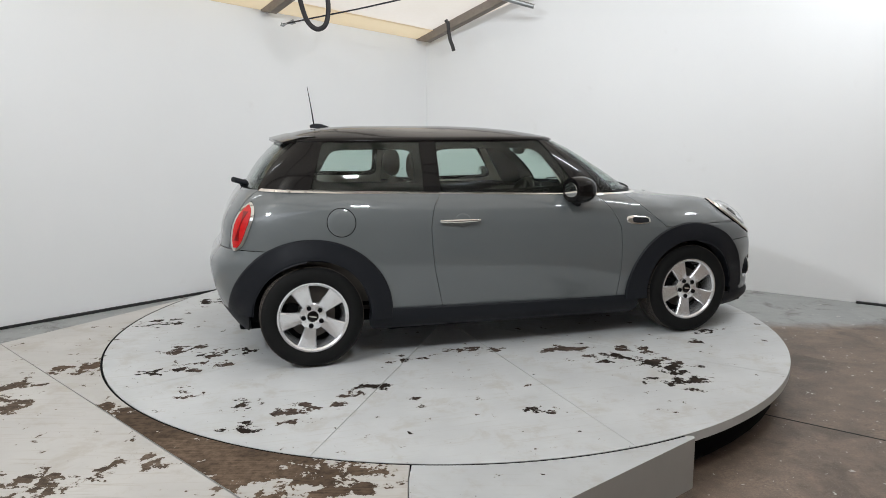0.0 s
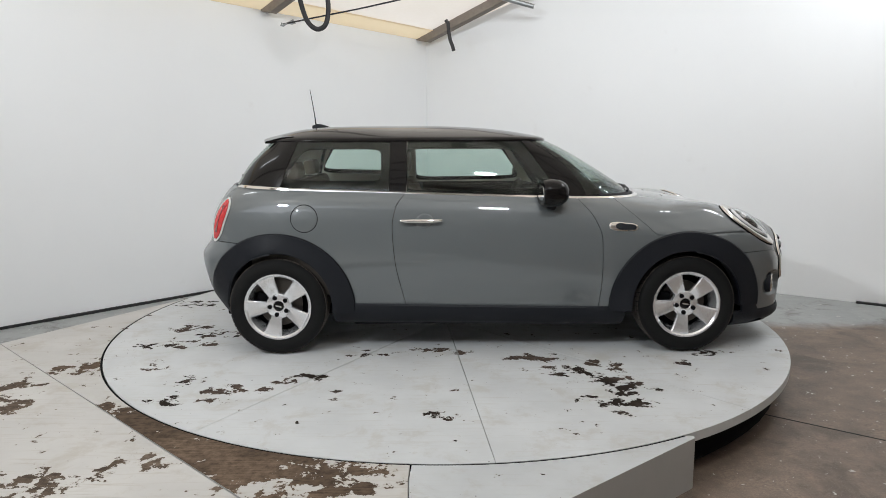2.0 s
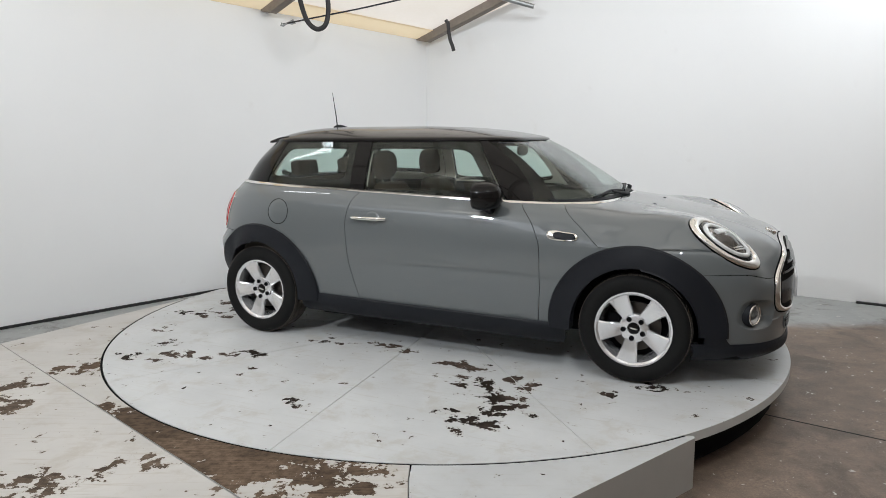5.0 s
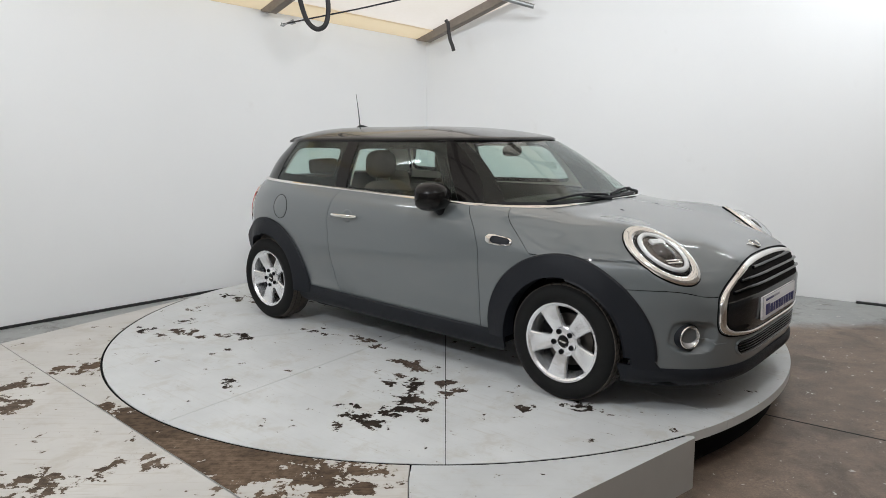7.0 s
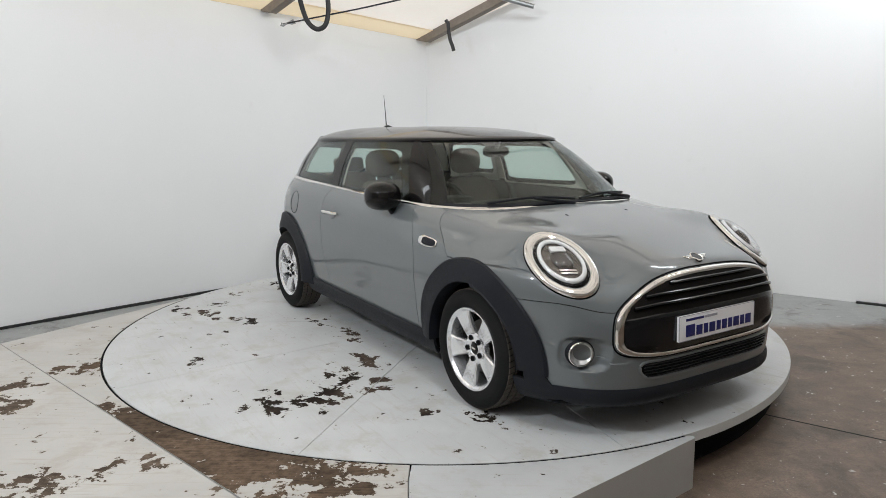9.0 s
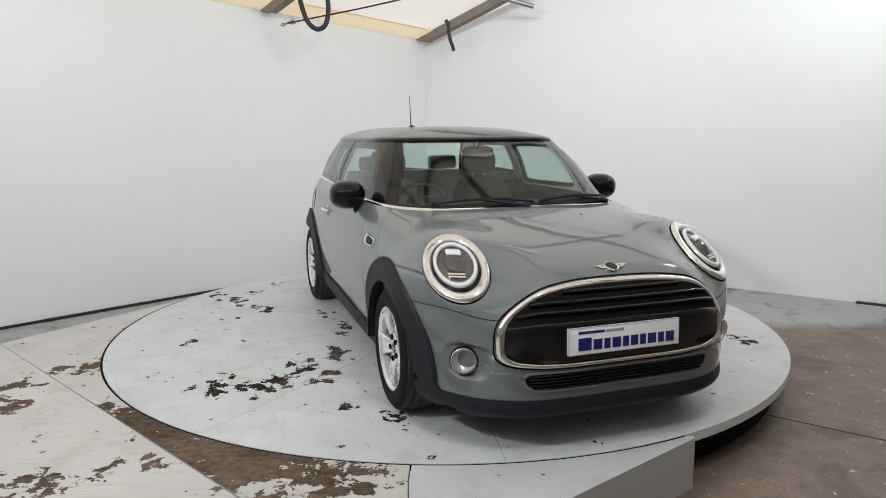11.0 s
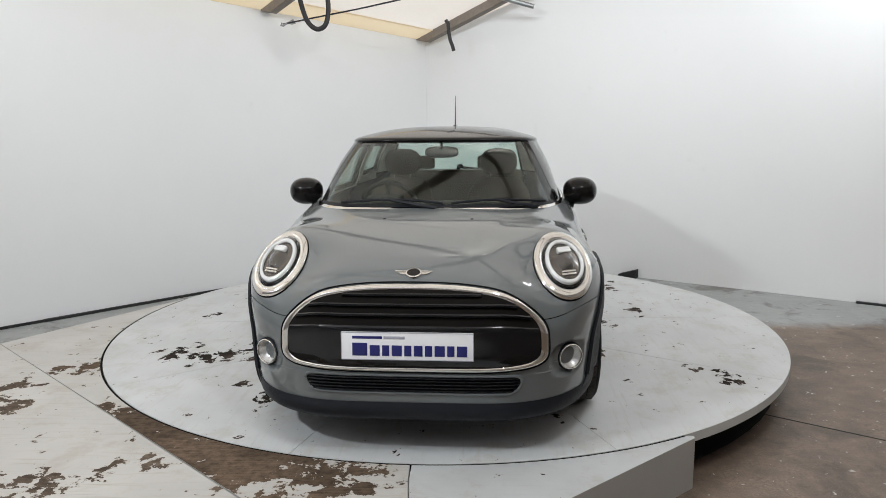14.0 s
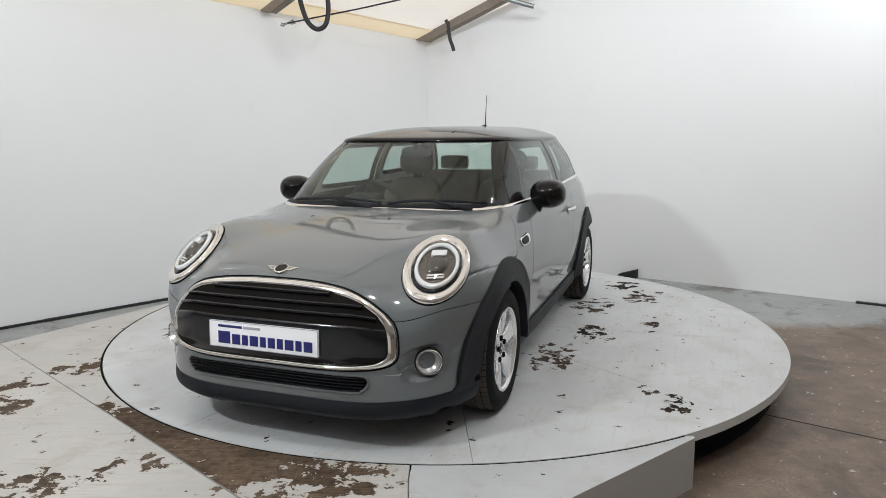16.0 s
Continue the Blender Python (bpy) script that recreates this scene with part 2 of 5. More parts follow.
M_ROOF = roof_sheet("cream_roof_sheet", (0.80, 0.71, 0.58), (0.92, 0.86, 0.77))
M_UNSEEN_WALL = simple("unseen_wall_grey", (0.42, 0.40, 0.375), 0.85, 0, 0, 0.2, 14, 0.2)
M_BAND = roof_sheet("tan_roof_sheet", (0.78, 0.62, 0.38), (0.86, 0.72, 0.50))
M_TIMBER = simple("grey_brown_timber", (0.22, 0.185, 0.155), 0.75, 0, 0, 0.35, 18, 0.25)
M_SKIRT = simple("dark_wall_gap", (0.02, 0.02, 0.02), 0.8, 0, 0, 0.2, 20)

# ---- mesh helpers ----


def finish(bm, sharp=38.0):
    bmesh.ops.recalc_face_normals(bm, faces=bm.faces)
    lim = radians(sharp)
    for f in bm.faces:
        f.smooth = True
    for e in bm.edges:
        if len(e.link_faces) == 2 and e.calc_face_angle(0) > lim:
            e.smooth = False


def part(name, bm, material, parent=None, label="", sharp=38.0, recalc=True):
    """Link a bmesh as one mesh object under a thing or a part."""
    if recalc:
        finish(bm, sharp)
    else:
        for f in bm.faces:
            f.smooth = True
        for e in bm.edges:
            if len(e.link_faces) == 2 and e.calc_face_angle(0) > radians(sharp):
                e.smooth = False
    me = bpy.data.meshes.new(name)
    bm.to_mesh(me)
    bm.free()
    me.materials.append(material)
    ob = new(name, me)
    if parent is not None:
        ob.parent = parent
    if label:
        ob["label"] = label
    return ob


def empty(name, m=None):
    ob = new(name)
    if m is not None:
        ob.matrix_basis = m
    return ob


def box(bm, lo, hi, m=None, bev=0.0):
    lo, hi = Vector(lo), Vector(hi)
    r = bmesh.ops.create_cube(bm, size=1.0)
    vs = r["verts"]
    for v in vs:
        v.co = Vector(((v.co.x + .5) * (hi.x - lo.x) + lo.x, (v.co.y + .5) * (hi.y - lo.y) + lo.y, (v.co.z + .5) * (hi.z - lo.z) + lo.z))
    if bev:
        es = list({e for v in vs for e in v.link_edges})
        out = bmesh.ops.bevel(bm, geom=es, offset=bev, segments=2, affect="EDGES", profile=0.6)
        vs = list({v for f in out["faces"] for v in f.verts} | {v for v in vs if v.is_valid})
    if m is not None:
        for v in vs:
            v.co = m @ v.co
    return vs


def prism(bm, outline, z0, z1):
    """An upright slab with the given plan."""
    a = [bm.verts.new((x, y, z1)) for x, y in outline]
    b = [bm.verts.new((x, y, z0)) for x, y in outline]
    bm.faces.new(a)
    bm.faces.new(list(reversed(b)))
    for i in range(len(a)):
        j = (i + 1) % len(a)
        bm.faces.new((a[i], b[i], b[j], a[j]))


def tube(bm, pts, r, seg=10, closed=False):
    pts = [Vector(p) for p in pts]
    rings = []
    n = len(pts)
    up = Vector((0.13, 0.21, 0.97))
    for i, p in enumerate(pts):
        a = pts[(i - 1) % n] if closed or i else pts[0]
        b = pts[(i + 1) % n] if closed or i < n - 1 else pts[-1]
        t = (b - a).normalized()
        u = t.cross(up)
        if u.length < 1e-3:
            u = t.cross(Vector((1, 0, 0)))
        u.normalize()
        w = t.cross(u)
        rr = r(i / max(1, n - 1)) if callable(r) else r
        rings.append([bm.verts.new(p + rr * (math.cos(k * math.tau / seg) * u + math.sin(k * math.tau / seg) * w)) for k in range(seg)])
    for i in range(n if closed else n - 1):
        A, B = rings[i], rings[(i + 1) % n]
        for k in range(seg):
            bm.faces.new((A[k], A[(k + 1) % seg], B[(k + 1) % seg], B[k]))
    if not closed:
        bm.faces.new(rings[0])
        bm.faces.new(list(reversed(rings[-1])))


def lathe(bm, profile, seg=48, axis="y", closed=False, caps=True):
    """Turn a profile of (radius, along) about an axis."""
    rings = []
    for r, h in profile:
        ring = []
        for k in range(seg):
            a = k * math.tau / seg
            c, s = r * math.cos(a), r * math.sin(a)
            ring.append(bm.verts.new((c, h, s) if axis == "y" else (c, s, h) if axis == "z" else (h, c, s)))
        rings.append(ring)
    n = len(rings)
    for i in range(n if closed else n - 1):
        A, B = rings[i], rings[(i + 1) % n]
        for k in range(seg):
            bm.faces.new((A[k], A[(k + 1) % seg], B[(k + 1) % seg], B[k]))
    if not closed and caps:
        for ring in (rings[0], rings[-1]):
            if Vector(ring[0].co - ring[seg // 2].co).length > 1e-4:
                bm.faces.new(ring)


def sheet(bm, grid, thick=0.012, wrap=False):
    """A panel with thickness from a grid of (point, outward normal)."""
    rows, cols = len(grid), len(grid[0])
    out = [[bm.verts.new(p) for p, _ in r] for r in grid]
    inn = [[bm.verts.new(p - n * thick) for p, n in r] for r in grid]
    for i in range(rows - 1):
        for j in range(cols - 1):
            bm.faces.new((out[i][j], out[i][j + 1], out[i + 1][j + 1], out[i + 1][j]))
            bm.faces.new((inn[i][j], inn[i + 1][j], inn[i + 1][j + 1], inn[i][j + 1]))
    for i in range(rows - 1):
        for j in (0, cols - 1):
            bm.faces.new((out[i][j], out[i + 1][j], inn[i + 1][j], inn[i][j]))
    for j in range(cols - 1):
        for i in (0, rows - 1):
            bm.faces.new((out[i][j], inn[i][j], inn[i][j + 1], out[i][j + 1]))


def normals(points):
    """Outward normals of a grid of points, away from the middle of the car."""
    rows, cols = len(points), len(points[0])
    res = []
    for i in range(rows):
        line = []
        for j in range(cols):
            a = points[min(i + 1, rows - 1)][j] - points[max(i - 1, 0)][j]
            b = points[i][min(j + 1, cols - 1)] - points[i][max(j - 1, 0)]
            n = a.cross(b)
            n = n.normalized() if n.length > 1e-9 else Vector((0, 0, 1))
            p = points[i][j]
            if n.dot(Vector((p.x * 0.5, p.y, p.z - 0.45))) < 0:
                n = -n
            line.append((p, n))
        res.append(line)
    return res


def curve(xs, ys):
    """A smooth monotone curve through a few stations."""
    xs, ys = np.array(xs, float), np.array(ys, float)
    h = np.diff(xs)
    d = np.diff(ys) / h
    m = np.zeros(len(xs))
    m[0], m[-1] = d[0], d[-1]
    for i in range(1, len(xs) - 1):
        if d[i - 1] * d[i] > 0:
            w1, w2 = 2 * h[i] + h[i - 1], h[i] + 2 * h[i - 1]
            m[i] = (w1 + w2) / (w1 / d[i - 1] + w2 / d[i])

    def at(x):
        x = min(max(x, xs[0]), xs[-1])
        i = min(max(int(np.searchsorted(xs, x)) - 1, 0), len(xs) - 2)
        t = (x - xs[i]) / h[i]
        return float((2 * t**3 - 3 * t**2 + 1) * ys[i] + (t**3 - 2 * t**2 + t) * h[i] * m[i] + (3 * t**2 - 2 * t**3) * ys[i + 1]
                     + (t**3 - t**2) * h[i] * m[i + 1])
    return at


def lerp(a, b, t):
    return a + (b - a) * t


def steps(a, b, n):
    return [a + (b - a) * i / (n - 1) for i in range(n)]

# ---- the room ----
FLOOR_Z, TABLE_R = -0.24, 2.263
A_END = CORNER + LDIR * 9.0
B_END = CORNER + RDIR * 9.0
PLAN = [CORNER, B_END, Vector((6.2, -8.5)), Vector((-5.2, -8.5)), A_END]


def wall(name, a, b, out, label, mat=None):
    """A wall of 0.15 m whose top follows the slope of the roof."""
    bm = bmesh.new()
    n = 14
    cols = []
    for i in range(n + 1):
        p = a.lerp(b, i / n)
        q = p + out * 0.15
        z = roof_z(p.x, p.y) + 0.02
        cols.append([bm.verts.new((p.x, p.y, FLOOR_Z)), bm.verts.new((p.x, p.y, z)), bm.verts.new((q.x, q.y, z)), bm.verts.new((q.x, q.y, FLOOR_Z))])
    for i in range(n):
        for k in range(4):
            bm.faces.new((cols[i][k], cols[i + 1][k], cols[i + 1][(k + 1) % 4], cols[i][(k + 1) % 4]))
    bm.faces.new(cols[0])
    bm.faces.new(list(reversed(cols[-1])))
    return tagged(part(name, bm, mat or M_WALL), label, "wall", kind="structure")


def away(a, b):
    n = Vector((b.y - a.y, a.x - b.x)).normalized()
    mid = (a + b) / 2
    return n if n.dot(mid - Vector((0, -2))) > 0 else -n


# the last three are assumed, out of view; their grey tunes the car's reflections
for name, a, b, txt in (("wall_west", CORNER, A_END, "low white painted studio wall meeting the floor"),
                        ("wall_east", CORNER, B_END, "tall white painted studio wall"),
                        ("wall_side", B_END, PLAN[2], "bare unseen side wall, its grey set for the car reflections"),
                        ("wall_south", PLAN[2], PLAN[3], "bare unseen back wall, its grey set for the car reflections"),
                        ("wall_side_far", PLAN[3], A_END, "bare unseen side wall, its grey set for the car reflections")):
    wall(name, a, b, away(a, b), txt, M_UNSEEN_WALL if "bare" in txt else None)

bm = bmesh.new()
prism(bm, [(p.x * 1.05, p.y * 1.05) for p in reversed(PLAN)], FLOOR_Z - 0.1, FLOOR_Z)
tagged(part("floor", bm, M_FLOOR), "brown worn concrete floor with leftover grey paint", "floor", kind="structure")

# saw-cut joints in the concrete
for p, q in (((1.45, -0.94), (3.9, -2.76)), ((3.0, -2.0), (4.6, 0.2))):
    bm = bmesh.new()
    d = (Vector(q) - Vector(p)).normalized()
    s = Vector((-d.y, d.x)) * 0.005
    prism(bm, [tuple(Vector(p) - s), tuple(Vector(q) - s), tuple(Vector(q) + s), tuple(Vector(p) + s)], FLOOR_Z - 0.01, FLOOR_Z + 0.0015)
    tagged(part("trim_joint", bm, M_SKIRT), "dark joint in the concrete floor", "joint", kind="structure")

BAND = 0.27       # width of the tan strip at the eaves
# the roof: cream sheets on rafters, rising from the low wall
bm = bmesh.new()
n = 10
lo = [CORNER + LDIR * (9.2 * i / n) + NRM * BAND for i in range(n + 1)]
hi = [p + NRM * 12.5 for p in lo]
lo[0] = lo[0] - LDIR * 5
hi[0] = hi[0] - LDIR * 9
top = [[bm.verts.new((p.x, p.y, eaves_z(p) + PITCH_ROOF * (p - CORNER).dot(NRM) + dz)) for p in row] for row, dz in ((lo, 0.0), (hi, 0.0))]
for i in range(n):
    bm.faces.new((top[0][i], top[0][i + 1], top[1][i + 1], top[1][i]))
tagged(part("ceiling", bm, M_ROOF), "cream sloping roof sheets brightened by added light from behind", "ceiling", kind="structure")

# the board that closes the roof along the low wall
bm = bmesh.new()
pts = []
for t in steps(-0.02, 9.0, 12):
    p = CORNER + LDIR * t
    pts.append(p)
for a, b in zip(pts[:-1], pts[1:]):
    vs = []
    for p in (a, b):
        for off in (-0.02, BAND + 0.03):
            q = p + NRM * off
            vs.append(bm.verts.new((q.x, q.y, eaves_z(p) + PITCH_ROOF * off - 0.012)))
    bm.faces.new((vs[0], vs[1], vs[3], vs[2]))
bmesh.ops.remove_doubles(bm, verts=bm.verts, dist=1e-4)
tagged(part("trim_eaves", bm, M_BAND), "tan strip along the eaves, brightened by added light from behind", "board", kind="structure")


def rafter(t, width=0.085, depth=0.10):
    """A rafter from the low wall up the slope, with a chamfered foot."""
    bm = bmesh.new()
    base = CORNER + LDIR * t
    run = 11.0
    rows = []
    for d, drop in ((0.0, depth * 0.25), (0.16, depth), (run * 0.5, depth), (run, depth)):
        row = []
        for s in (-width / 2, width / 2):
            q = base + NRM * d + LDIR * s
            z = eaves_z(q) + PITCH_ROOF * d
            row += [bm.verts.new((q.x, q.y, z - drop)), bm.verts.new((q.x, q.y, z - 0.002))]
        rows.append([row[0], row[2], row[3], row[1]])
    for a, b in zip(rows[:-1], rows[1:]):
        for k in range(4):
            bm.faces.new((a[k], b[k], b[(k + 1) % 4], a[(k + 1) % 4]))
    bm.faces.new(rows[0])
    bm.faces.new(list(reversed(rows[-1])))
    ob = part("rafter", bm, M_TIMBER)
    return tagged(ob, "weathered grey-brown timber rafter under the roof", "rafter", group="roof rafters")


for t in (0.13, 2.36, 4.5, 6.6, 8.6):
    rafter(t)

def purlin(d):
    """A purlin across the rafters, d metres up the slope."""
    bm = bmesh.new()
    rows = []
    for t in (-4.0, 2.0, 9.0):
        row = []
        for s, z in ((-.05, -.16), (.05, -.16), (.05, -.101), (-.05, -.101)):
            q = CORNER + LDIR * t + NRM * (d + s)
            row.append(bm.verts.new((q.x, q.y, eaves_z(q) + PITCH_ROOF * (d + s) + z)))
        rows.append(row)
    for a, b in zip(rows[:-1], rows[1:]):
        for k in range(4):
            bm.faces.new((a[k], b[k], b[(k + 1) % 4], a[(k + 1) % 4]))
    bm.faces.new(rows[0])
    bm.faces.new(list(reversed(rows[-1])))
    return tagged(part("purlin", bm, M_TIMBER), "dark timber purlin under the roof", "purlin", group="roof purlins")


for d in (3.1, 5.0, 6.9):
    purlin(d)

# ---- lamps under the roof ----
for eye, target, sx, sy, _ in LAMPS:
    m = look(eye, target)
    lampbox = empty("led_panel", m @ pose(0, 0, 0.03))
    bm = bmesh.new()
    box(bm, (-sx / 2 - .03, -sy / 2 - .03, 0.0), (sx / 2 + .03, sy / 2 + .03, 0.05), None, 0.008)
    part("housing", bm, M_STEEL, lampbox)
    inv = (m @ pose(0, 0, 0.03)).inverted()
    for s in (-sx * .35, sx * .35):
        p = m @ Vector((s, 0, 0.07))
        bm = bmesh.new()
        tube(bm, [inv @ p, inv @ Vector((p.x, p.y, roof_z(p.x, p.y)))], 0.006, 6)
        part("hanger", bm, M_STEEL, lampbox)
    tagged(lampbox, "white LED panel light under the roof, out of view, place assumed", "lamp", group="roof lights")

# ---- hanging hose, cable, strap and conduit ----


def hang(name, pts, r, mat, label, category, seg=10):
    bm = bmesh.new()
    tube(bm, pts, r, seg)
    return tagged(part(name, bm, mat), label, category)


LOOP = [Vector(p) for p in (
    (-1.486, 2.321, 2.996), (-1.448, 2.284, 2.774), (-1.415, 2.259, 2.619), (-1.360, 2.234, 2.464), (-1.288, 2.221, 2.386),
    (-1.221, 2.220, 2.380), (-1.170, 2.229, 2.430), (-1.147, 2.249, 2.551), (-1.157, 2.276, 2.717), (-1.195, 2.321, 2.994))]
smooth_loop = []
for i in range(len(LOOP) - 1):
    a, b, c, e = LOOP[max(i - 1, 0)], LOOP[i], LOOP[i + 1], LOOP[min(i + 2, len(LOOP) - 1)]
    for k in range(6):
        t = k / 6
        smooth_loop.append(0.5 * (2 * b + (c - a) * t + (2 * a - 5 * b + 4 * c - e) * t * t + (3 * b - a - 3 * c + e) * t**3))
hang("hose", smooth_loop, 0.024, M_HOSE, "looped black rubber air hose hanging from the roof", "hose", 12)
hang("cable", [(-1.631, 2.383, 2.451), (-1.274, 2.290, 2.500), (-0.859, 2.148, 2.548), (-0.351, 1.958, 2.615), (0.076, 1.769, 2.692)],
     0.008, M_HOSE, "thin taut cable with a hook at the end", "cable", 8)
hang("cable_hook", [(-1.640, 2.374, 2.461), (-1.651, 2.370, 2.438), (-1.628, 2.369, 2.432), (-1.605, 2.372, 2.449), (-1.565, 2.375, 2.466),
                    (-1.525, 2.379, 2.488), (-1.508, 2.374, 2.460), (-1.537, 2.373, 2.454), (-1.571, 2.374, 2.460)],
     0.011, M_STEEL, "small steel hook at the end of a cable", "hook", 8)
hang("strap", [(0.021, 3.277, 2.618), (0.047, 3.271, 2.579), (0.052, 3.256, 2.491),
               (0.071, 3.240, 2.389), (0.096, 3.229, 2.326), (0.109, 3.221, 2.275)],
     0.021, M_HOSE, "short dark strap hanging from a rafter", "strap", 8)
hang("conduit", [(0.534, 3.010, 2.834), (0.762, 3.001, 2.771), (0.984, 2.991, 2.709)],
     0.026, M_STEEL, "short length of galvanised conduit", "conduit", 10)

# skirting along the low wall and small things lying by the walls
bm = bmesh.new()
for a, b, w in ((2.55, 4.7, 0.04), (4.7, 9.0, 0.055)):
    p, q = CORNER + LDIR * a, CORNER + LDIR * b
    prism(bm, [tuple(p + NRM * 0.012), tuple(q + NRM * 0.002), tuple(q + NRM * (0.02 + w * .5)), tuple(p + NRM * 0.03)], FLOOR_Z, FLOOR_Z + 0.022)
tagged(part("trim_skirting", bm, M_SKIRT), "black rubber strip on the floor along the white wall", "strip", kind="structure")


# a dark wedge, a stub and a strip lying at the foot of the walls
for name, base, along, size, txt in (("door_wedge", Vector((2.02, 2.62)), RDIR, (.20, .09, .10), "black rubber wedge at the foot of the wall"),
                                     ("pipe_stub", Vector((-2.76, 1.86)), LDIR, (.05, .04, .05), "small dark stub by the skirting")):
    bm = bmesh.new()
    L, D, H = size
    sd_ = Vector((-along.y, along.x)) * (D / 2)
    q = [base - along * L / 2, base + along * L / 2]
    v = [bm.verts.new((*(q[0] - sd_), FLOOR_Z)), bm.verts.new((*(q[0] + sd_), FLOOR_Z)), bm.verts.new((*(q[1] + sd_), FLOOR_Z)), bm.verts.new((*(q[1] - sd_), FLOOR_Z))]
    v += [bm.verts.new((*(q[0] - sd_), FLOOR_Z + H * .35)), bm.verts.new((*(q[0] + sd_), FLOOR_Z + H * .35)), bm.verts.new((*(q[1] + sd_), FLOOR_Z + H)), bm.verts.new((*(q[1] - sd_), FLOOR_Z + H))]
    for f in ((0, 1, 2, 3), (4, 5, 6, 7), (0, 1, 5, 4), (1, 2, 6, 5), (2, 3, 7, 6), (3, 0, 4, 7)):
        bm.faces.new([v[k] for k in f])
    bmesh.ops.bevel(bm, geom=bm.edges[:], offset=0.004, segments=2, affect="EDGES")
    tagged(part(name, bm, M_SKIRT), txt, "wedge" if "wedge" in name else "stub")
bm = bmesh.new()
p, q = CORNER + RDIR * 4.98, CORNER + RDIR * 7.5
rn = Vector((-0.575, -0.818))
prism(bm, [tuple(p + rn * .004), tuple(p + rn * .05), tuple(q + rn * .06), tuple(q + rn * .004)], FLOOR_Z, FLOOR_Z + 0.016)
tagged(part("trim_strip", bm, M_SKIRT), "dark strip on the floor by the tall wall", "strip", kind="structure")


# ---- the platform round the turntable ----
def rim(a0, a1, n, r):
    return [(r * math.cos(radians(a)), r * math.sin(radians(a))) for a in steps(a0, a1, n)]


def slab(name, outline, mat, parent, label):
    bm = bmesh.new()
    prism(bm, outline, FLOOR_Z, 0.0)
    ob = part(name, bm, mat, parent, label, recalc=True)
    ob.data.materials.append(M_BOARD_SIDE)
    for p in ob.data.polygons:
        p.material_index = 0 if p.normal.z > 0.7 else 1
    return ob


platform = empty("platform")
RO = TABLE_R + 0.014
S1A, S1B = Vector((-2.925, -0.545)), Vector((-0.775, -2.53))      # seam between the boards
sd = (S1B - S1A).normalized()
sn = Vector((-sd.y, sd.x)) * 0.002
near = S1A + sd * 4.6
slab("board", [tuple(S1A - sn), (-4.6, -2.85), (-5.0, -5.2), (-1.4, -5.6), tuple(near - sn)], M_BOARD_A, platform,
     "scuffed white painted board")
slab("board", [tuple(S1A + sn)] + rim(161.8, 266.2, 44, RO) + [(-0.153, -2.4), (-0.135, -2.75), (-0.133, -2.95), (-0.250, -3.005)],
     M_BOARD_B, platform, "white board worn down to bare brown wood")
slab("board", rim(266.4, 298.4, 18, RO) + [(1.083, -2.004), (1.100, -2.008), (1.106, -2.022), (1.10, -2.03), (0.46, -2.541), (0.05, -2.89), (-0.126, -2.985), (-0.131, -2.75), (-0.149, -2.4)],
     M_BOARD_C, platform, "white painted board with a bare edge")
# black filler that gives the gap round the table its shade
bm = bmesh.new()
prism(bm, rim(162.5, 298.0, 60, RO - 0.001) + list(reversed(rim(162.5, 298.0, 60, TABLE_R + 0.003))), -0.03, -0.0015)
part("gap_shade_strip", bm, M_DARK, platform, "black strip standing in for shade in the gap")
tagged(platform, "low white painted wooden platform with a round cut-out", "platform")

# ---- the turntable ----
turntable = empty("turntable")
SECT = [-49 + 36 * k for k in range(10)]
for k, a in enumerate(SECT):
    g = math.degrees(0.0012 / TABLE_R)
    arc = rim(a + g, a + 36 - g, 22, TABLE_R)
    mid = radians(a + 18)
    apex = (0.010 * math.cos(mid), 0.010 * math.sin(mid))
    bm = bmesh.new()
    prism(bm, [apex] + arc, -0.046, 0.0)
    ob = part("panel", bm, M_TABLE, turntable)
    ob.data.materials.append(M_TABLE_RIM)
    for p in ob.data.polygons:
        p.material_index = 0 if p.normal.z > 0.7 else 1
# drawn out near the rim in black, in place of the shadow beneath it
bm = bmesh.new()
lathe(bm, [(0.02, -0.21), (2.17, -0.21), (2.19, -0.19), (2.19, -0.047), (0.02, -0.047)], 72, "z")
part("underframe", bm, M_DARK, turntable, "black underframe widened to stand in for shade under the rim")
bm = bmesh.new()
lathe(bm, [(1.9, FLOOR_Z + 0.002), (1.9, -0.211)], 64, "z")
part("pedestal", bm, M_DARK, turntable, "dark steel pedestal")
tagged(turntable, "round white painted turntable with flaking paint", "turntable")

# ---- the car ----
car = empty("car")
HALF_WB, HUB_Z = 1.2475, 0.302

XF = curve([.10, .15, .20, .27, .36, .45, .55, .62, .68, .72, .763, .80, .85, .885, .915, .94, .96],
           [1.86, 1.95, 1.99, 2.0, 2.005, 2.015, 2.015, 2.0, 1.975, 1.945, 1.890, 1.80, 1.63, 1.46, 1.28, 1.11, 0.98])
XR = curve([.10, .15, .225, .33, .515, .617, .73, .885, .96], [-1.60, -1.66, -1.72, -1.785, -1.82, -1.755, -1.735, -1.655, -1.59])
WB = curve([.10, .2, .3, .45, .6, .75, .85, .92, .96], [.75, .785, .805, .830, .842, .838, .820, .785, .745])
NF = curve([.1, .6, .70, .735, .78, .83, .88, .96], [5.0, 4.8, 4.85, 4.7, 3.9, 3.5, 3.5, 3.2])
XFG = curve([.93, 1.05, 1.13, 1.22, 1.31], [1.05, .875, .748, .597, .42])
XRG = curve([.93, 1.12, 1.31], [-1.590, -1.490, -1.360])
WG = curve([.93, 1.12, 1.31], [.748, .690, .606])
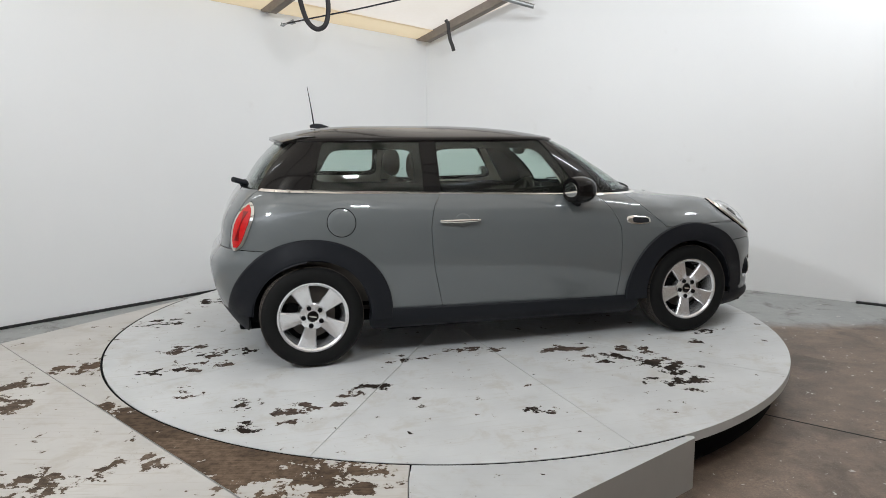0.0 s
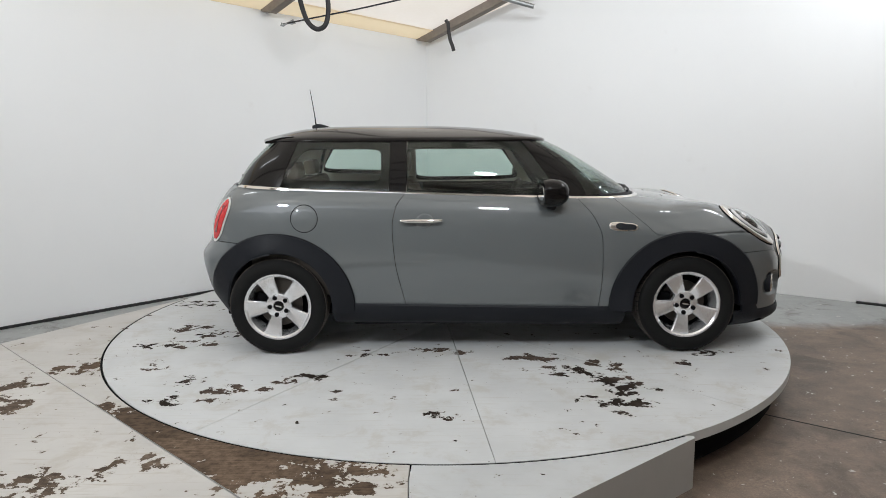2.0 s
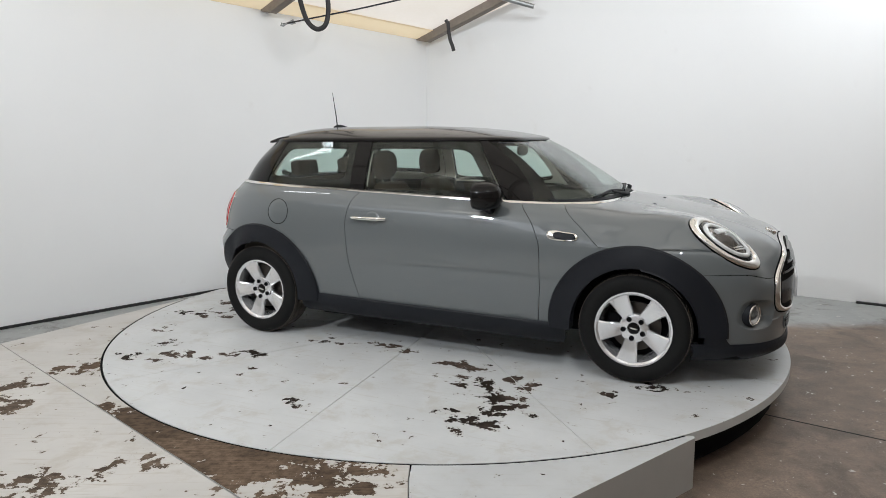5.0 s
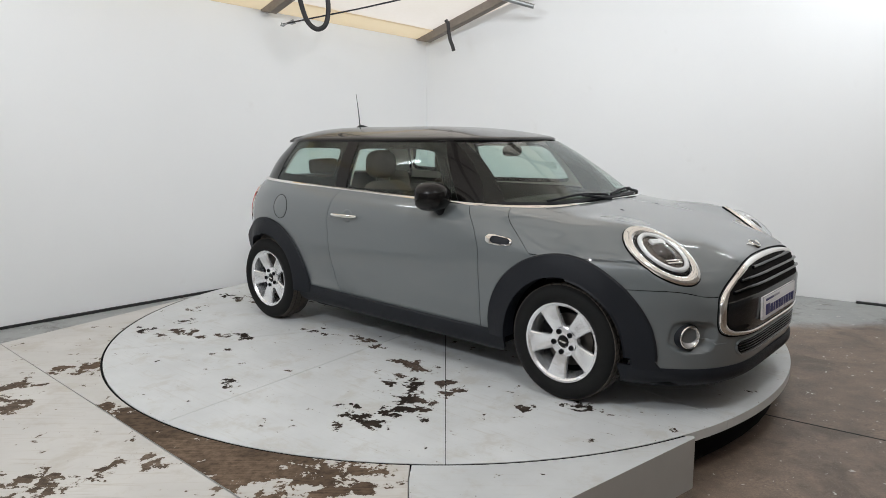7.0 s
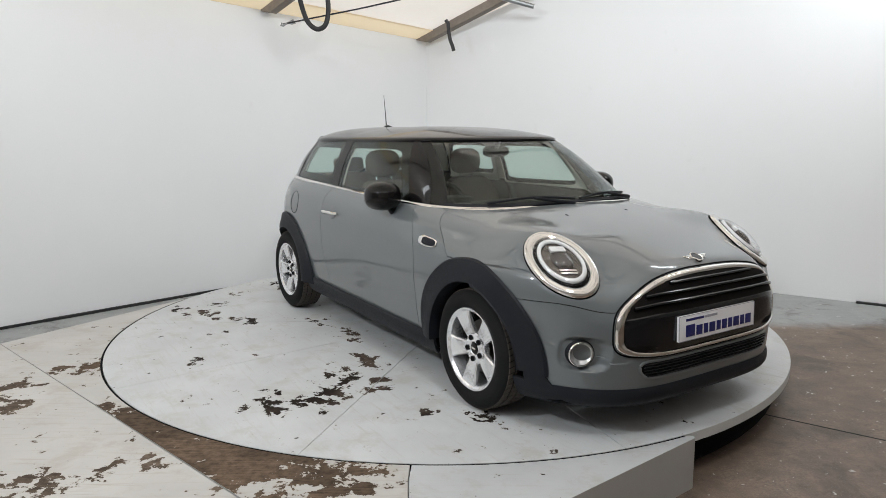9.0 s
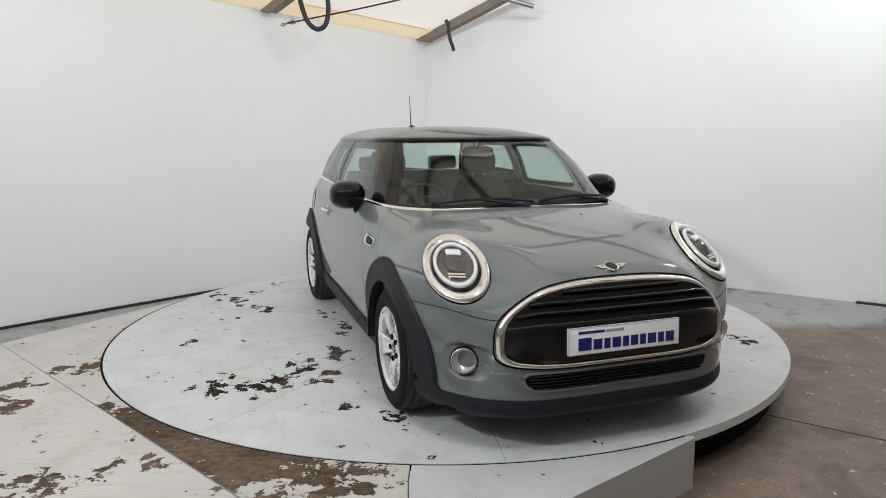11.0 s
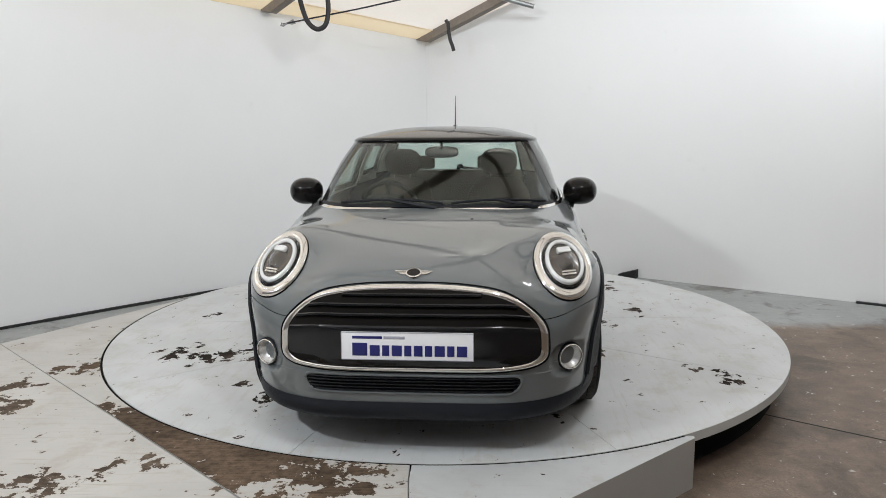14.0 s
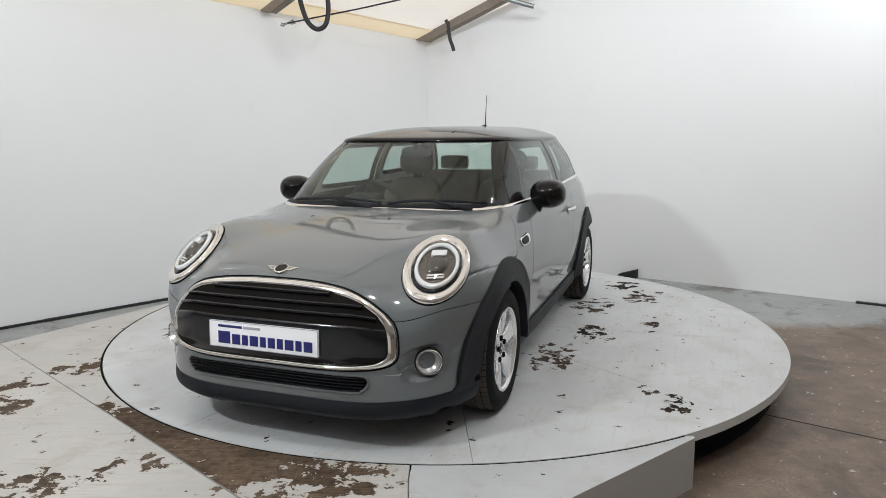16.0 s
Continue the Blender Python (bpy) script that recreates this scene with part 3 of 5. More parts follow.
RAKE = curve([.1, .3, .94, 1.31], [.012, .02, .038, 0.0])
BELT, SILL, SEAM_Z = 0.942, 0.283, 0.612


LAMP_AZ, LAMP_EL, LAMP_LEAN = radians(31.0), radians(51.8), radians(-29.5)
LAMP_C = Vector((1.667, 0.634, 0.768))
LAMP_N = Vector((math.cos(LAMP_EL) * math.cos(LAMP_AZ), math.cos(LAMP_EL) * math.sin(LAMP_AZ), math.sin(LAMP_EL)))
LAMP_U = Vector((-math.sin(LAMP_AZ), math.cos(LAMP_AZ), 0))
LAMP_V = Vector((-math.sin(LAMP_EL) * math.cos(LAMP_AZ), -math.sin(LAMP_EL) * math.sin(LAMP_AZ), math.cos(LAMP_EL)))
LAMP_Z = LAMP_V * math.cos(LAMP_LEAN) - LAMP_U * math.sin(LAMP_LEAN)
LAMP_Y = LAMP_Z.cross(LAMP_N)


def lift(x, z):
    """The waistline and sill rise a little to the rear."""
    m = 0.7 - x
    return RAKE(z) * (0.1 * math.log1p(math.exp(min(m / 0.1, 40))))


def shape(kind, z, front):
    if kind == "low":
        return (0.0, XF(z), WB(z), NF(z)) if front else (0.0, -XR(z), WB(z), 5.2)
    return (-0.5, XFG(z) + 0.5, WG(z), 4.5) if front else (-0.5, -0.5 - XRG(z), WG(z), 5.0)


RIM_FIT = [0.0] * 7
NOSE_IN = 0.014


def rim_waves(th):
    return [1.0] + [f(k * th) for k in (1, 2, 3) for f in (math.cos, math.sin)]


def rim_gap(th):
    """How far the plain skin stands over the headlight's plane at its rim."""
    return sum(c * w for c, w in zip(RIM_FIT, rim_waves(th)))


def pt(kind, z, a, off=0.0, raw=False):
    """A point of the body: height, and angle from the nose round to the tail."""
    s = -1 if a < 0 else 1
    a = abs(a)
    x0, L, w, n = shape(kind, z, a < math.pi / 2)
    c, q = abs(math.cos(a)), abs(math.sin(a))
    r = ((c / L) ** n + (q / w) ** n) ** (-1 / n) + off
    x, y = x0 + r * math.cos(a), r * q
    h = z + lift(x, z)
    if kind == "low":
        u = min(max((0.86 - z) / 0.22, 0.0), 1.0)
        y += 0.044 * u * u * (3 - 2 * u) * (y / w) ** 3 * (math.exp(-((x - 1.48) / 0.30) ** 2) * min(max((z - 0.05) / 0.30, 0.0), 1.0) + 0.20 * math.exp(-((x + 1.32) / 0.30) ** 2))  # wings
        if x > 1.3:
            t = min(max((x - 1.3) / 0.25, 0.0), 1.0)
            y += 0.034 * t * t * (3 - 2 * t) * min(max((0.46 - z) / 0.2, 0.0), 1.0) * (y / w) ** 3      # fuller bumper corners
            fade = 1.0 - 0.65 * min(max((z - 0.64) / 0.2, 0.0), 1.0)
            x -= NOSE_IN * fade * math.exp(-((y - 0.58) / 0.17) ** 2)                                  # the nose falls back beside the grille
            q = 1.0 - abs((y - 0.645) / 0.078) ** 3 - abs((z - 0.405) / 0.078) ** 3
            if q > 0:
                x -= 0.040 * min(1.0, q * 2.2) ** 0.8 * min(1.0, (0.76 - y) / 0.12)                    # scoop beside the fog lamp
        p = Vector((x, y, h))
        d = p - LAMP_C
        rho = math.hypot(d.dot(LAMP_Y) / 0.137, d.dot(LAMP_Z) / 0.209)
        up_ = d.dot(LAMP_N)
        if rho < 2.6 and abs(up_) < 0.2:       # the skin runs up to each headlight's rim
            if raw:
                return rho, math.atan2(d.dot(LAMP_Z) / 0.209, d.dot(LAMP_Y) / 0.137), up_
            if rho < 1.0:
                p -= LAMP_N * (up_ + 0.006)
            else:
                t = (2.6 - rho) / 1.6
                p -= LAMP_N * (rim_gap(math.atan2(d.dot(LAMP_Z) / 0.209, d.dot(LAMP_Y) / 0.137)) + 0.006) * (t * t * (3 - 2 * t))
        elif raw:
            return None
        return Vector((p.x, s * p.y, p.z))
    return Vector((x, s * y, h))


near = [q for z in np.linspace(0.5, 0.94, 60) for a in np.linspace(0.05, 1.1, 80) for q in [pt("low", z, a, 0.0, True)] if q and 0.9 < q[0] < 1.1]
RIM_FIT = [float(c) for c in np.linalg.lstsq(np.array([rim_waves(q[1]) for q in near]), np.array([q[2] for q in near]), rcond=None)[0]]


def a_x(kind, z, x):
    x0, L, w, n = shape(kind, z, x > shape(kind, z, True)[0])
    t = min(abs(x - x0) / L, 0.9999)
    return math.atan2(w * (1 - t**n) ** (1 / n), x - x0)


def a_y(kind, z, y, front=True):
    x0, L, w, n = shape(kind, z, front)
    t = min(abs(y) / w, 0.9999)
    x = L * (1 - t**n) ** (1 / n)
    return math.atan2(abs(y), x if front else -x)


def strip(bm, kind, zs, a0, a1, cols, off=0.0, thick=0.012, side=1):
    """A panel between two edges, each an angle at every height."""
    pts = []
    for z in zs:
        A, B = a0(z), a1(z)
        pts.append([pt(kind, z, A + (B - A) * j / (cols - 1), off) for j in range(cols)])
    if side < 0:
        pts = [[Vector((p.x, -p.y, p.z)) for p in r] for r in pts]
    sheet(bm, normals(pts), thick)


def both(name, mat, parent, label, build):
    """The same part on either flank."""
    for side in (-1, 1):
        bm = bmesh.new()
        build(bm, side)
        part(name, bm, mat, parent, label)


def line(*knots):
    zs, xs = zip(*knots)
    return curve(zs, xs)


SHUT_R = line((.27, -.462), (.40, -.495), (.54, -.525), (.74, -.540), (.87, -.515), (.942, -.463))
SHUT_F = line((.27, .715), (.498, .729), (.71, .722), (.832, .676), (.942, .586))
BONNET_X = line((.60, 1.19), (.726, 1.059), (.82, .955), (.915, .845), (.96, .80))
ARCH_R = 0.43


def arch_x(z, cx, ahead):
    h = z + lift(cx, z) - 0.30
    d = math.sqrt(max(ARCH_R**2 - h * h, 0.0))
    return cx + (d if ahead else -d)


ARCH_TOP, REAR_TOP = 0.30 + ARCH_R, 0.30 + ARCH_R - lift(-HALF_WB, 0.67)
G = 0.0018    # half a shut line

# bonnet: wraps over the wings as one piece
bm = bmesh.new()
zs = [SEAM_Z + G + (0.948 - SEAM_Z) * (1 - (1 - s) ** 1.7) for s in steps(0, 1, 44)]


def bonnet_edge(z):
    x = BONNET_X(z) + G if z > ARCH_TOP else arch_x(z, HALF_WB, True)
    return a_x("low", z, min(x, XF(z) * 0.93))


strip(bm, "low", zs, lambda z: -bonnet_edge(z), bonnet_edge, 72)
part("bonnet", bm, M_PAINT, car, "grey clamshell bonnet")

# front bumper and the black lip below it
bm = bmesh.new()
strip(bm, "low", steps(0.240, SEAM_Z - G, 46), lambda z: -a_x("low", z, arch_x(z, HALF_WB, True)), lambda z: a_x("low", z, arch_x(z, HALF_WB, True)), 180)
part("front_bumper", bm, M_PAINT, car, "grey front bumper")
bm = bmesh.new()
lip = curve([.150, .165, .19, .215, .248], [.002, .012, .019, .016, .004])
pts = []
for z in steps(0.150, 0.248, 10):
    b = a_x("low", z, 1.54)
    pts.append([pt("low", z, -b + 2 * b * j / 60, lip(z)) for j in range(61)])
sheet(bm, normals(pts), 0.02)
part("front_lip", bm, M_PLASTIC, car, "black plastic chin spoiler")

# black foot that joins each front arch to the lip
both("arch_foot", M_PLASTIC, car, "black plastic foot of the wheel arch", lambda bm, s: strip(
    bm, "low", steps(.155, .300, 9), lambda z: a_x("low", z, lerp(1.84, 1.69, min(1.0, ((z - .155) / .145) ** 0.6))), lambda z: a_x("low", z, 1.60), 12, .010, .02, s))

# flanks
both("scuttle_panel", M_PAINT, car, "", lambda bm, s: (
    strip(bm, "low", steps(ARCH_TOP + 0.001, BELT, 12), lambda z: a_x("low", z, BONNET_X(z) - G), lambda z: a_x("low", z, SHUT_F(z) + G), 14, 0, .012, s),
    strip(bm, "low", steps(SILL, ARCH_TOP + 0.001, 18), lambda z: a_x("low", z, max(arch_x(z, HALF_WB, False), SHUT_F(z) + 0.03)),
          lambda z: a_x("low", z, SHUT_F(z) + G), 12, 0, .012, s)))
doors = []
for s in (-1, 1):
    bm = bmesh.new()
    strip(bm, "low", steps(SILL, BELT, 30), lambda z: a_x("low", z, SHUT_F(z) - G), lambda z: a_x("low", z, SHUT_R(z) + G), 40, 0, .016, s)
    doors.append(part("door", bm, M_PAINT, car, "grey front door"))


def tail_edge(z):
    return a_y("low", z, 0.60, False)


both("rear_quarter", M_PAINT, car, "", lambda bm, s: (
    strip(bm, "low", steps(REAR_TOP + 0.001, BELT, 16), lambda z: a_x("low", z, SHUT_R(z) - G), tail_edge, 60, 0, .012, s),
    strip(bm, "low", steps(0.617 + G, REAR_TOP + 0.001, 8), lambda z: a_x("low", z, arch_x(z, -HALF_WB, False)), tail_edge, 20, 0, .012, s),
    strip(bm, "low", steps(SILL, REAR_TOP + 0.001, 18), lambda z: a_x("low", z, SHUT_R(z) - G),
          lambda z: a_x("low", z, min(arch_x(z, -HALF_WB, True), SHUT_R(z) - 0.03)), 16, 0, .012, s)))

# tail
bm = bmesh.new()
pts = []
for z in steps(0.262, 0.617 - G, 18):
    e = a_x("low", z, arch_x(z, -HALF_WB, False))
    half = [pt("low", z, lerp(e, math.pi, j / 30)) for j in range(31)]
    pts.append(half + [Vector((p.x, -p.y, p.z)) for p in reversed(half[:-1])])
sheet(bm, normals(pts), 0.012)
part("rear_bumper", bm, M_PAINT, car, "grey rear bumper")
bm = bmesh.new()
pts = []
for z in steps(0.15, 0.268, 6):
    e = a_x("low", z, -1.60)
    half = [pt("low", z, lerp(e, math.pi, j / 24), 0.006) for j in range(25)]
    pts.append(half + [Vector((p.x, -p.y, p.z)) for p in reversed(half[:-1])])
sheet(bm, normals(pts), 0.02)
part("rear_valance", bm, M_PLASTIC, car, "black plastic rear valance")
bm = bmesh.new()
pts = []
for z in steps(0.617 + G, BELT, 14):
    e = a_y("low", z, 0.595, False)
    half = [pt("low", z, lerp(e, math.pi, j / 20)) for j in range(21)]
    pts.append(half + [Vector((p.x, -p.y, p.z)) for p in reversed(half[:-1])])
sheet(bm, normals(pts), 0.012)
tailgate = part("tailgate", bm, M_PAINT, car, "grey tailgate")


# sills
def build_sill(bm, s):
    pts = []
    for z, off in ((SILL + .006, .010), (SILL - .004, .020), (.235, .024), (.19, .016), (.165, -.01), (.16, -.06)):
        a0, a1 = a_x("low", z, .86), a_x("low", z, -.90)
        row = [pt("low", z, lerp(a0, a1, j / 24), off) for j in range(25)]
        pts.append([Vector((p.x, s * p.y, p.z)) for p in row])
    sheet(bm, normals(pts), 0.015)


both("sill_cladding", M_PLASTIC, car, "black plastic sill cladding", build_sill)


# wheel-arch cladding
def build_arch(cx):
    end = 1 if cx > 0 else -1

    def go(bm, s):
        pts = []
        for a in (steps(-2, 185, 60) if end > 0 else steps(-5, 180, 60)):
            c, q = math.cos(radians(a)), math.sin(radians(a))
            row = []
            for f in (0.0, 0.06, 0.35, 0.7, 0.93, 1.0, 1.05, 1.1):
                r_out = 0.454 + 0.018 * c * c
                r = lerp(r_out, 0.338, min(f, 1.0))
                x, z = cx + r * c, max(0.30 + r * q, 0.165)
                zz = z - lift(x, z)
                zz = max(zz, 0.12)
                x_safe = max(min(x, XF(zz) * .985), XR(zz) * .985)
                aa = a_x("low", zz, x_safe)
                base = abs(pt("low", zz, aa).y)
                out = max(0.0, (x - cx) * end - 0.02)
                lip_y = 0.858 - (1.25 if end > 0 else 1.5) * out * out
                y = lerp(base + 0.006, max(lip_y, base + 0.012), min(1.0, f * 1.25) ** 0.8)
                if 0.0 < f < 0.2:
                    y += 0.008
                if f >= 1.0:
                    y -= (0.0, 0.03, 0.09)[(1.0, 1.05, 1.1).index(f)]
                row.append(Vector((x, s * y, z)))
            pts.append(row)
        sheet(bm, normals(pts), 0.010)
    return go


both("front_arch", M_PLASTIC, car, "black plastic wheel-arch cladding", build_arch(HALF_WB))
both("rear_arch", M_PLASTIC, car, "black plastic wheel-arch cladding", build_arch(-HALF_WB))


# dark inner shell: wheel housings, floor and bulkheads behind the panels
def build_liner(cx):
    def go(bm, s):
        rows = []
        end = 1 if cx > 0 else -1
        for y in (0.81, 0.50):
            row = []
            for a in steps(-4, 184, 36):
                x = cx + 0.385 * math.cos(radians(a))
                out = max(0.0, (x - cx) * end - 0.02)
                row.append((Vector((x, s * (y - (1.7 * out * out if y > 0.6 else 0.0)), 0.30 + 0.385 * math.sin(radians(a)))), Vector((0, 0, 1))))
            rows.append(row)
        for row in rows:
            for i, (p, _) in enumerate(row):
                row[i] = (p, (p - Vector((cx, p.y, 0.30))).normalized())
        sheet(bm, rows, 0.006)
        hub = bm.verts.new((cx, s * 0.50, 0.28))
        fan = [bm.verts.new((cx + 0.389 * math.cos(radians(a)), s * 0.50, 0.30 + 0.389 * math.sin(radians(a)))) for a in steps(-4, 184, 30)]
        for p, q in zip(fan[:-1], fan[1:]):
            bm.faces.new((hub, p, q))
    return go


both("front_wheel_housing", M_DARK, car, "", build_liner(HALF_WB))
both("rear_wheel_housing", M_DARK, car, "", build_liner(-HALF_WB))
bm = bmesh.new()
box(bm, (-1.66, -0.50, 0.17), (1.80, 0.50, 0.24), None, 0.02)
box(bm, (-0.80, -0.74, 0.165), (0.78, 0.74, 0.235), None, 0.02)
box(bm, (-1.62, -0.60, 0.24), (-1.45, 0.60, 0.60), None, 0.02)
# unseen tray, added to stop light leaking below the front bumper
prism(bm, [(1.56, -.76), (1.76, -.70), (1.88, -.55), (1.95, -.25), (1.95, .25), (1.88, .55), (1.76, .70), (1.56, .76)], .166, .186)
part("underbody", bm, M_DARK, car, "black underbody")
bm = bmesh.new()
box(bm, (0.70, -0.70, 0.72), (0.76, 0.70, 0.90), None, 0.01)
box(bm, (0.70, -0.49, 0.24), (0.76, 0.49, 0.73), None, 0.01)
part("bulkhead", bm, M_DARK, car)


# ---- glasshouse ----
Z0, Z1 = BELT + 0.004, 1.300
EDGE_A = line((.93, .50), (1.31, .25))
EDGE_WS = line((.93, .698), (1.31, .526))
EDGE_C = line((.93, -1.235), (1.31, -1.13))
EDGE_H = line((.93, .575), (1.31, .505))
GZ = steps(Z0, Z1, 16)
pts = []
bm = bmesh.new()
strip(bm, "top", steps(Z0 + .006, Z1 - .012, 22), lambda z: -a_y("top", z, EDGE_WS(z)), lambda z: a_y("top", z, EDGE_WS(z)), 48, -0.002, .004)
windscreen = part("windscreen", bm, M_GLASS, car, "tinted windscreen")
windscreen.visible_shadow = False
both("windscreen_border", M_SURROUND, car, "black printed windscreen border", lambda bm, s: strip(
    bm, "top", GZ, lambda z: a_y("top", z, EDGE_WS(z) - .040), lambda z: a_y("top", z, EDGE_WS(z)), 6, -.008, .003, s))
both("a_pillar", M_GLOSS, car, "gloss black windscreen pillar", lambda bm, s: strip(
    bm, "top", GZ, lambda z: a_y("top", z, EDGE_WS(z)), lambda z: a_x("top", z, EDGE_A(z)), 16, 0, .03, s))
for i, s in enumerate((-1, 1)):
    bm = bmesh.new()
    strip(bm, "top", GZ, lambda z: a_x("top", z, EDGE_A(z)), lambda z: a_x("top", z, -.452), 20, -.003, .004, s)
    part("window", bm, M_GLASS, doors[i], "tinted door glass").visible_shadow = False
both("b_pillar", M_GLOSS, car, "gloss black door pillar", lambda bm, s: strip(
    bm, "top", GZ, lambda z: a_x("top", z, -.456), lambda z: a_x("top", z, -.56), 5, -.001, .03, s))
for s in (-1, 1):
    bm = bmesh.new()
    strip(bm, "top", GZ, lambda z: a_x("top", z, -.56), lambda z: a_x("top", z, EDGE_C(z)), 22, -.003, .004, s)
    part("quarter_window", bm, M_GLASS, car, "tinted rear side glass").visible_shadow = False
both("c_pillar", M_GLOSS, car, "gloss black rear pillar", lambda bm, s: strip(
    bm, "top", GZ, lambda z: a_x("top", z, EDGE_C(z)), lambda z: a_y("top", z, EDGE_H(z), False), 16, 0, .03, s))
bm = bmesh.new()
pts = []
for z in GZ:
    e = a_y("top", z, EDGE_H(z), False)
    half = [pt("top", z, lerp(e, math.pi, j / 16), -.003) for j in range(17)]
    pts.append(half + [Vector((p.x, -p.y, p.z)) for p in reversed(half[:-1])])
sheet(bm, normals(pts), 0.004)
part("rear_window", bm, M_GLASS, tailgate, "tinted rear screen").visible_shadow = False

# pale trim on the cabin side of the pillars
for lo_, hi_ in ((lambda z: a_y("top", z, EDGE_WS(z) + .015), lambda z: a_x("top", z, EDGE_A(z) - .01)),
                 (lambda z: a_x("top", z, -.475), lambda z: a_x("top", z, -.54)),
                 (lambda z: a_x("top", z, EDGE_C(z) - .05), lambda z: a_y("top", z, EDGE_H(z) + .02, False))):
    both("pillar_trim", M_LINING, car, "pale cabin pillar trim", lambda bm, s: strip(bm, "top", GZ, lo_, hi_, 8, -.036, .006, s))

# moulded trim round the side windows, dark outside and pale in the cabin


def window_surround(outer, inner, off, thick):
    def build(bm, s):
        def at(quad, u, v):
            (ax, az), (bx, bz), (cx, cz), (dx, dz) = quad     # rear foot, front foot, front top, rear top
            u, v = (u + 1) / 2, (v + 1) / 2
            x = (1 - v) * ((1 - u) * ax + u * bx) + v * ((1 - u) * dx + u * cx)
            z = (1 - v) * ((1 - u) * az + u * bz) + v * ((1 - u) * dz + u * cz)
            z -= lift(x, z)
            return pt("top", z, a_x("top", z, x), off)
        grid = []
        for i in range(65):
            t = math.tau * i / 64
            c, q = math.cos(t), math.sin(t)
            u, v = math.copysign(abs(c) ** .26, c), math.copysign(abs(q) ** .26, q)
            m = max(abs(c), abs(q))
            grid.append([at(inner, u, v).lerp(at(outer, c / m, q / m), k) for k in (0, .15, .5, 1)])
        if s < 0:
            grid = [[Vector((p.x, -p.y, p.z)) for p in r] for r in grid]
        sheet(bm, normals(grid), thick)
    return build


DOOR_OUT = ((-.452, .962), (.485, .962), (.262, 1.298), (-.452, 1.298))
DOOR_IN = ((-.459, .996), (.395, 1.008), (.222, 1.248), (-.462, 1.250))
REAR_OUT = ((-1.262, .972), (-.545, .972), (-.545, 1.298), (-1.165, 1.298))
REAR_IN = ((-1.215, 1.060), (-.615, 1.048), (-.615, 1.248), (-1.100, 1.248))
for outer, inner in ((DOOR_OUT, DOOR_IN), (REAR_OUT, REAR_IN)):
    both("window_surround", M_SURROUND, car, "dark moulded window surround", window_surround(outer, inner, -.014, .004))
    both("cabin_trim", M_LINING, car, "pale cabin side trim", window_surround(outer, [(x + (-.03 if i in (0, 3) else .03), z + (-.03 if i < 2 else .025)) for i, (x, z) in enumerate(inner)], -.040, .006))

# roof: a black cap over the glass
bm = bmesh.new()
ZR = 1.300
RINGS, SEG = 26, 96


def roof_pt(r, a, dz=0.0, k=1.005):
    p = pt("top", ZR, a)
    c = math.cos(a)
    pw = 2.7 if c > 0 else lerp(3.0, 5.5, -c)
    pw = lerp(3.0, pw, abs(c))
    q = Vector((-0.5 + (p.x + 0.5) * r * k, p.y * r * k, 0))
    q.z = ZR + 0.012 + 0.082 * (1 - r**pw) + dz
    return q


angles = [math.tau * i / SEG - math.pi + 1e-4 for i in range(SEG)]
prev = None
centre = bm.verts.new(roof_pt(0, 0.5))
prof = [(r, 0.0) for r in [(i / RINGS) ** 0.8 for i in range(1, RINGS)]] + [(1.0, -0.004), (1.004, -0.012), (1.0, -0.020), (0.975, -0.024)]
for r, dz in prof:
    ring = [bm.verts.new(roof_pt(r, a, dz)) for a in angles]
    for i in range(SEG):
        j = (i + 1) % SEG
        if prev is None:
            bm.faces.new((centre, ring[i], ring[j]))
        else:
            bm.faces.new((prev[i], ring[i], ring[j], prev[j]))
    prev = ring
roof = part("roof", bm, M_GLOSS, car, "gloss black roof", 60)
# headlining under it
bm = bmesh.new()
prev = None
centre = bm.verts.new(roof_pt(0, 0.5, -0.035))
for r in steps(0.1, 0.96, 10):
    ring = [bm.verts.new(roof_pt(r, a, -0.035)) for a in angles]
    for i in range(SEG):
        j = (i + 1) % SEG
        bm.faces.new((centre, ring[i], ring[j])) if prev is None else bm.faces.new((prev[i], ring[i], ring[j], prev[j]))
    prev = ring
part("headlining", bm, M_LINING, car, "pale cloth headlining")
# tail spoiler
bm = bmesh.new()
rows = []
for x, z, h in ((-1.22, 1.330, .03), (-1.30, 1.324, .028), (-1.37, 1.308, .022), (-1.410, 1.298, .012)):
    w = lerp(.545, .500, (-x - 1.22) / .19)
    rows.append([(Vector((x + 0.05 * (abs(y) / w) ** 4, y, z + 0.028 * (1 - (y / w) ** 2))), h) for y in steps(-w, w, 21)])
up = [[bm.verts.new(p) for p, h in r] for r in rows]
dn = [[bm.verts.new(p - Vector((0, 0, h))) for p, h in r] for r in rows]
for i in range(3):
    for j in range(20):
        bm.faces.new((up[i][j], up[i][j + 1], up[i + 1][j + 1], up[i + 1][j]))
        bm.faces.new((dn[i][j], dn[i + 1][j], dn[i + 1][j + 1], dn[i][j + 1]))
    for j in (0, 20):
        bm.faces.new((up[i][j], up[i + 1][j], dn[i + 1][j], dn[i][j]))
for i in (0, 3):
    for j in range(20):
        bm.faces.new((up[i][j], up[i][j + 1], dn[i][j + 1], dn[i][j]))
part("spoiler", bm, M_GLOSS, car, "gloss black roof spoiler")
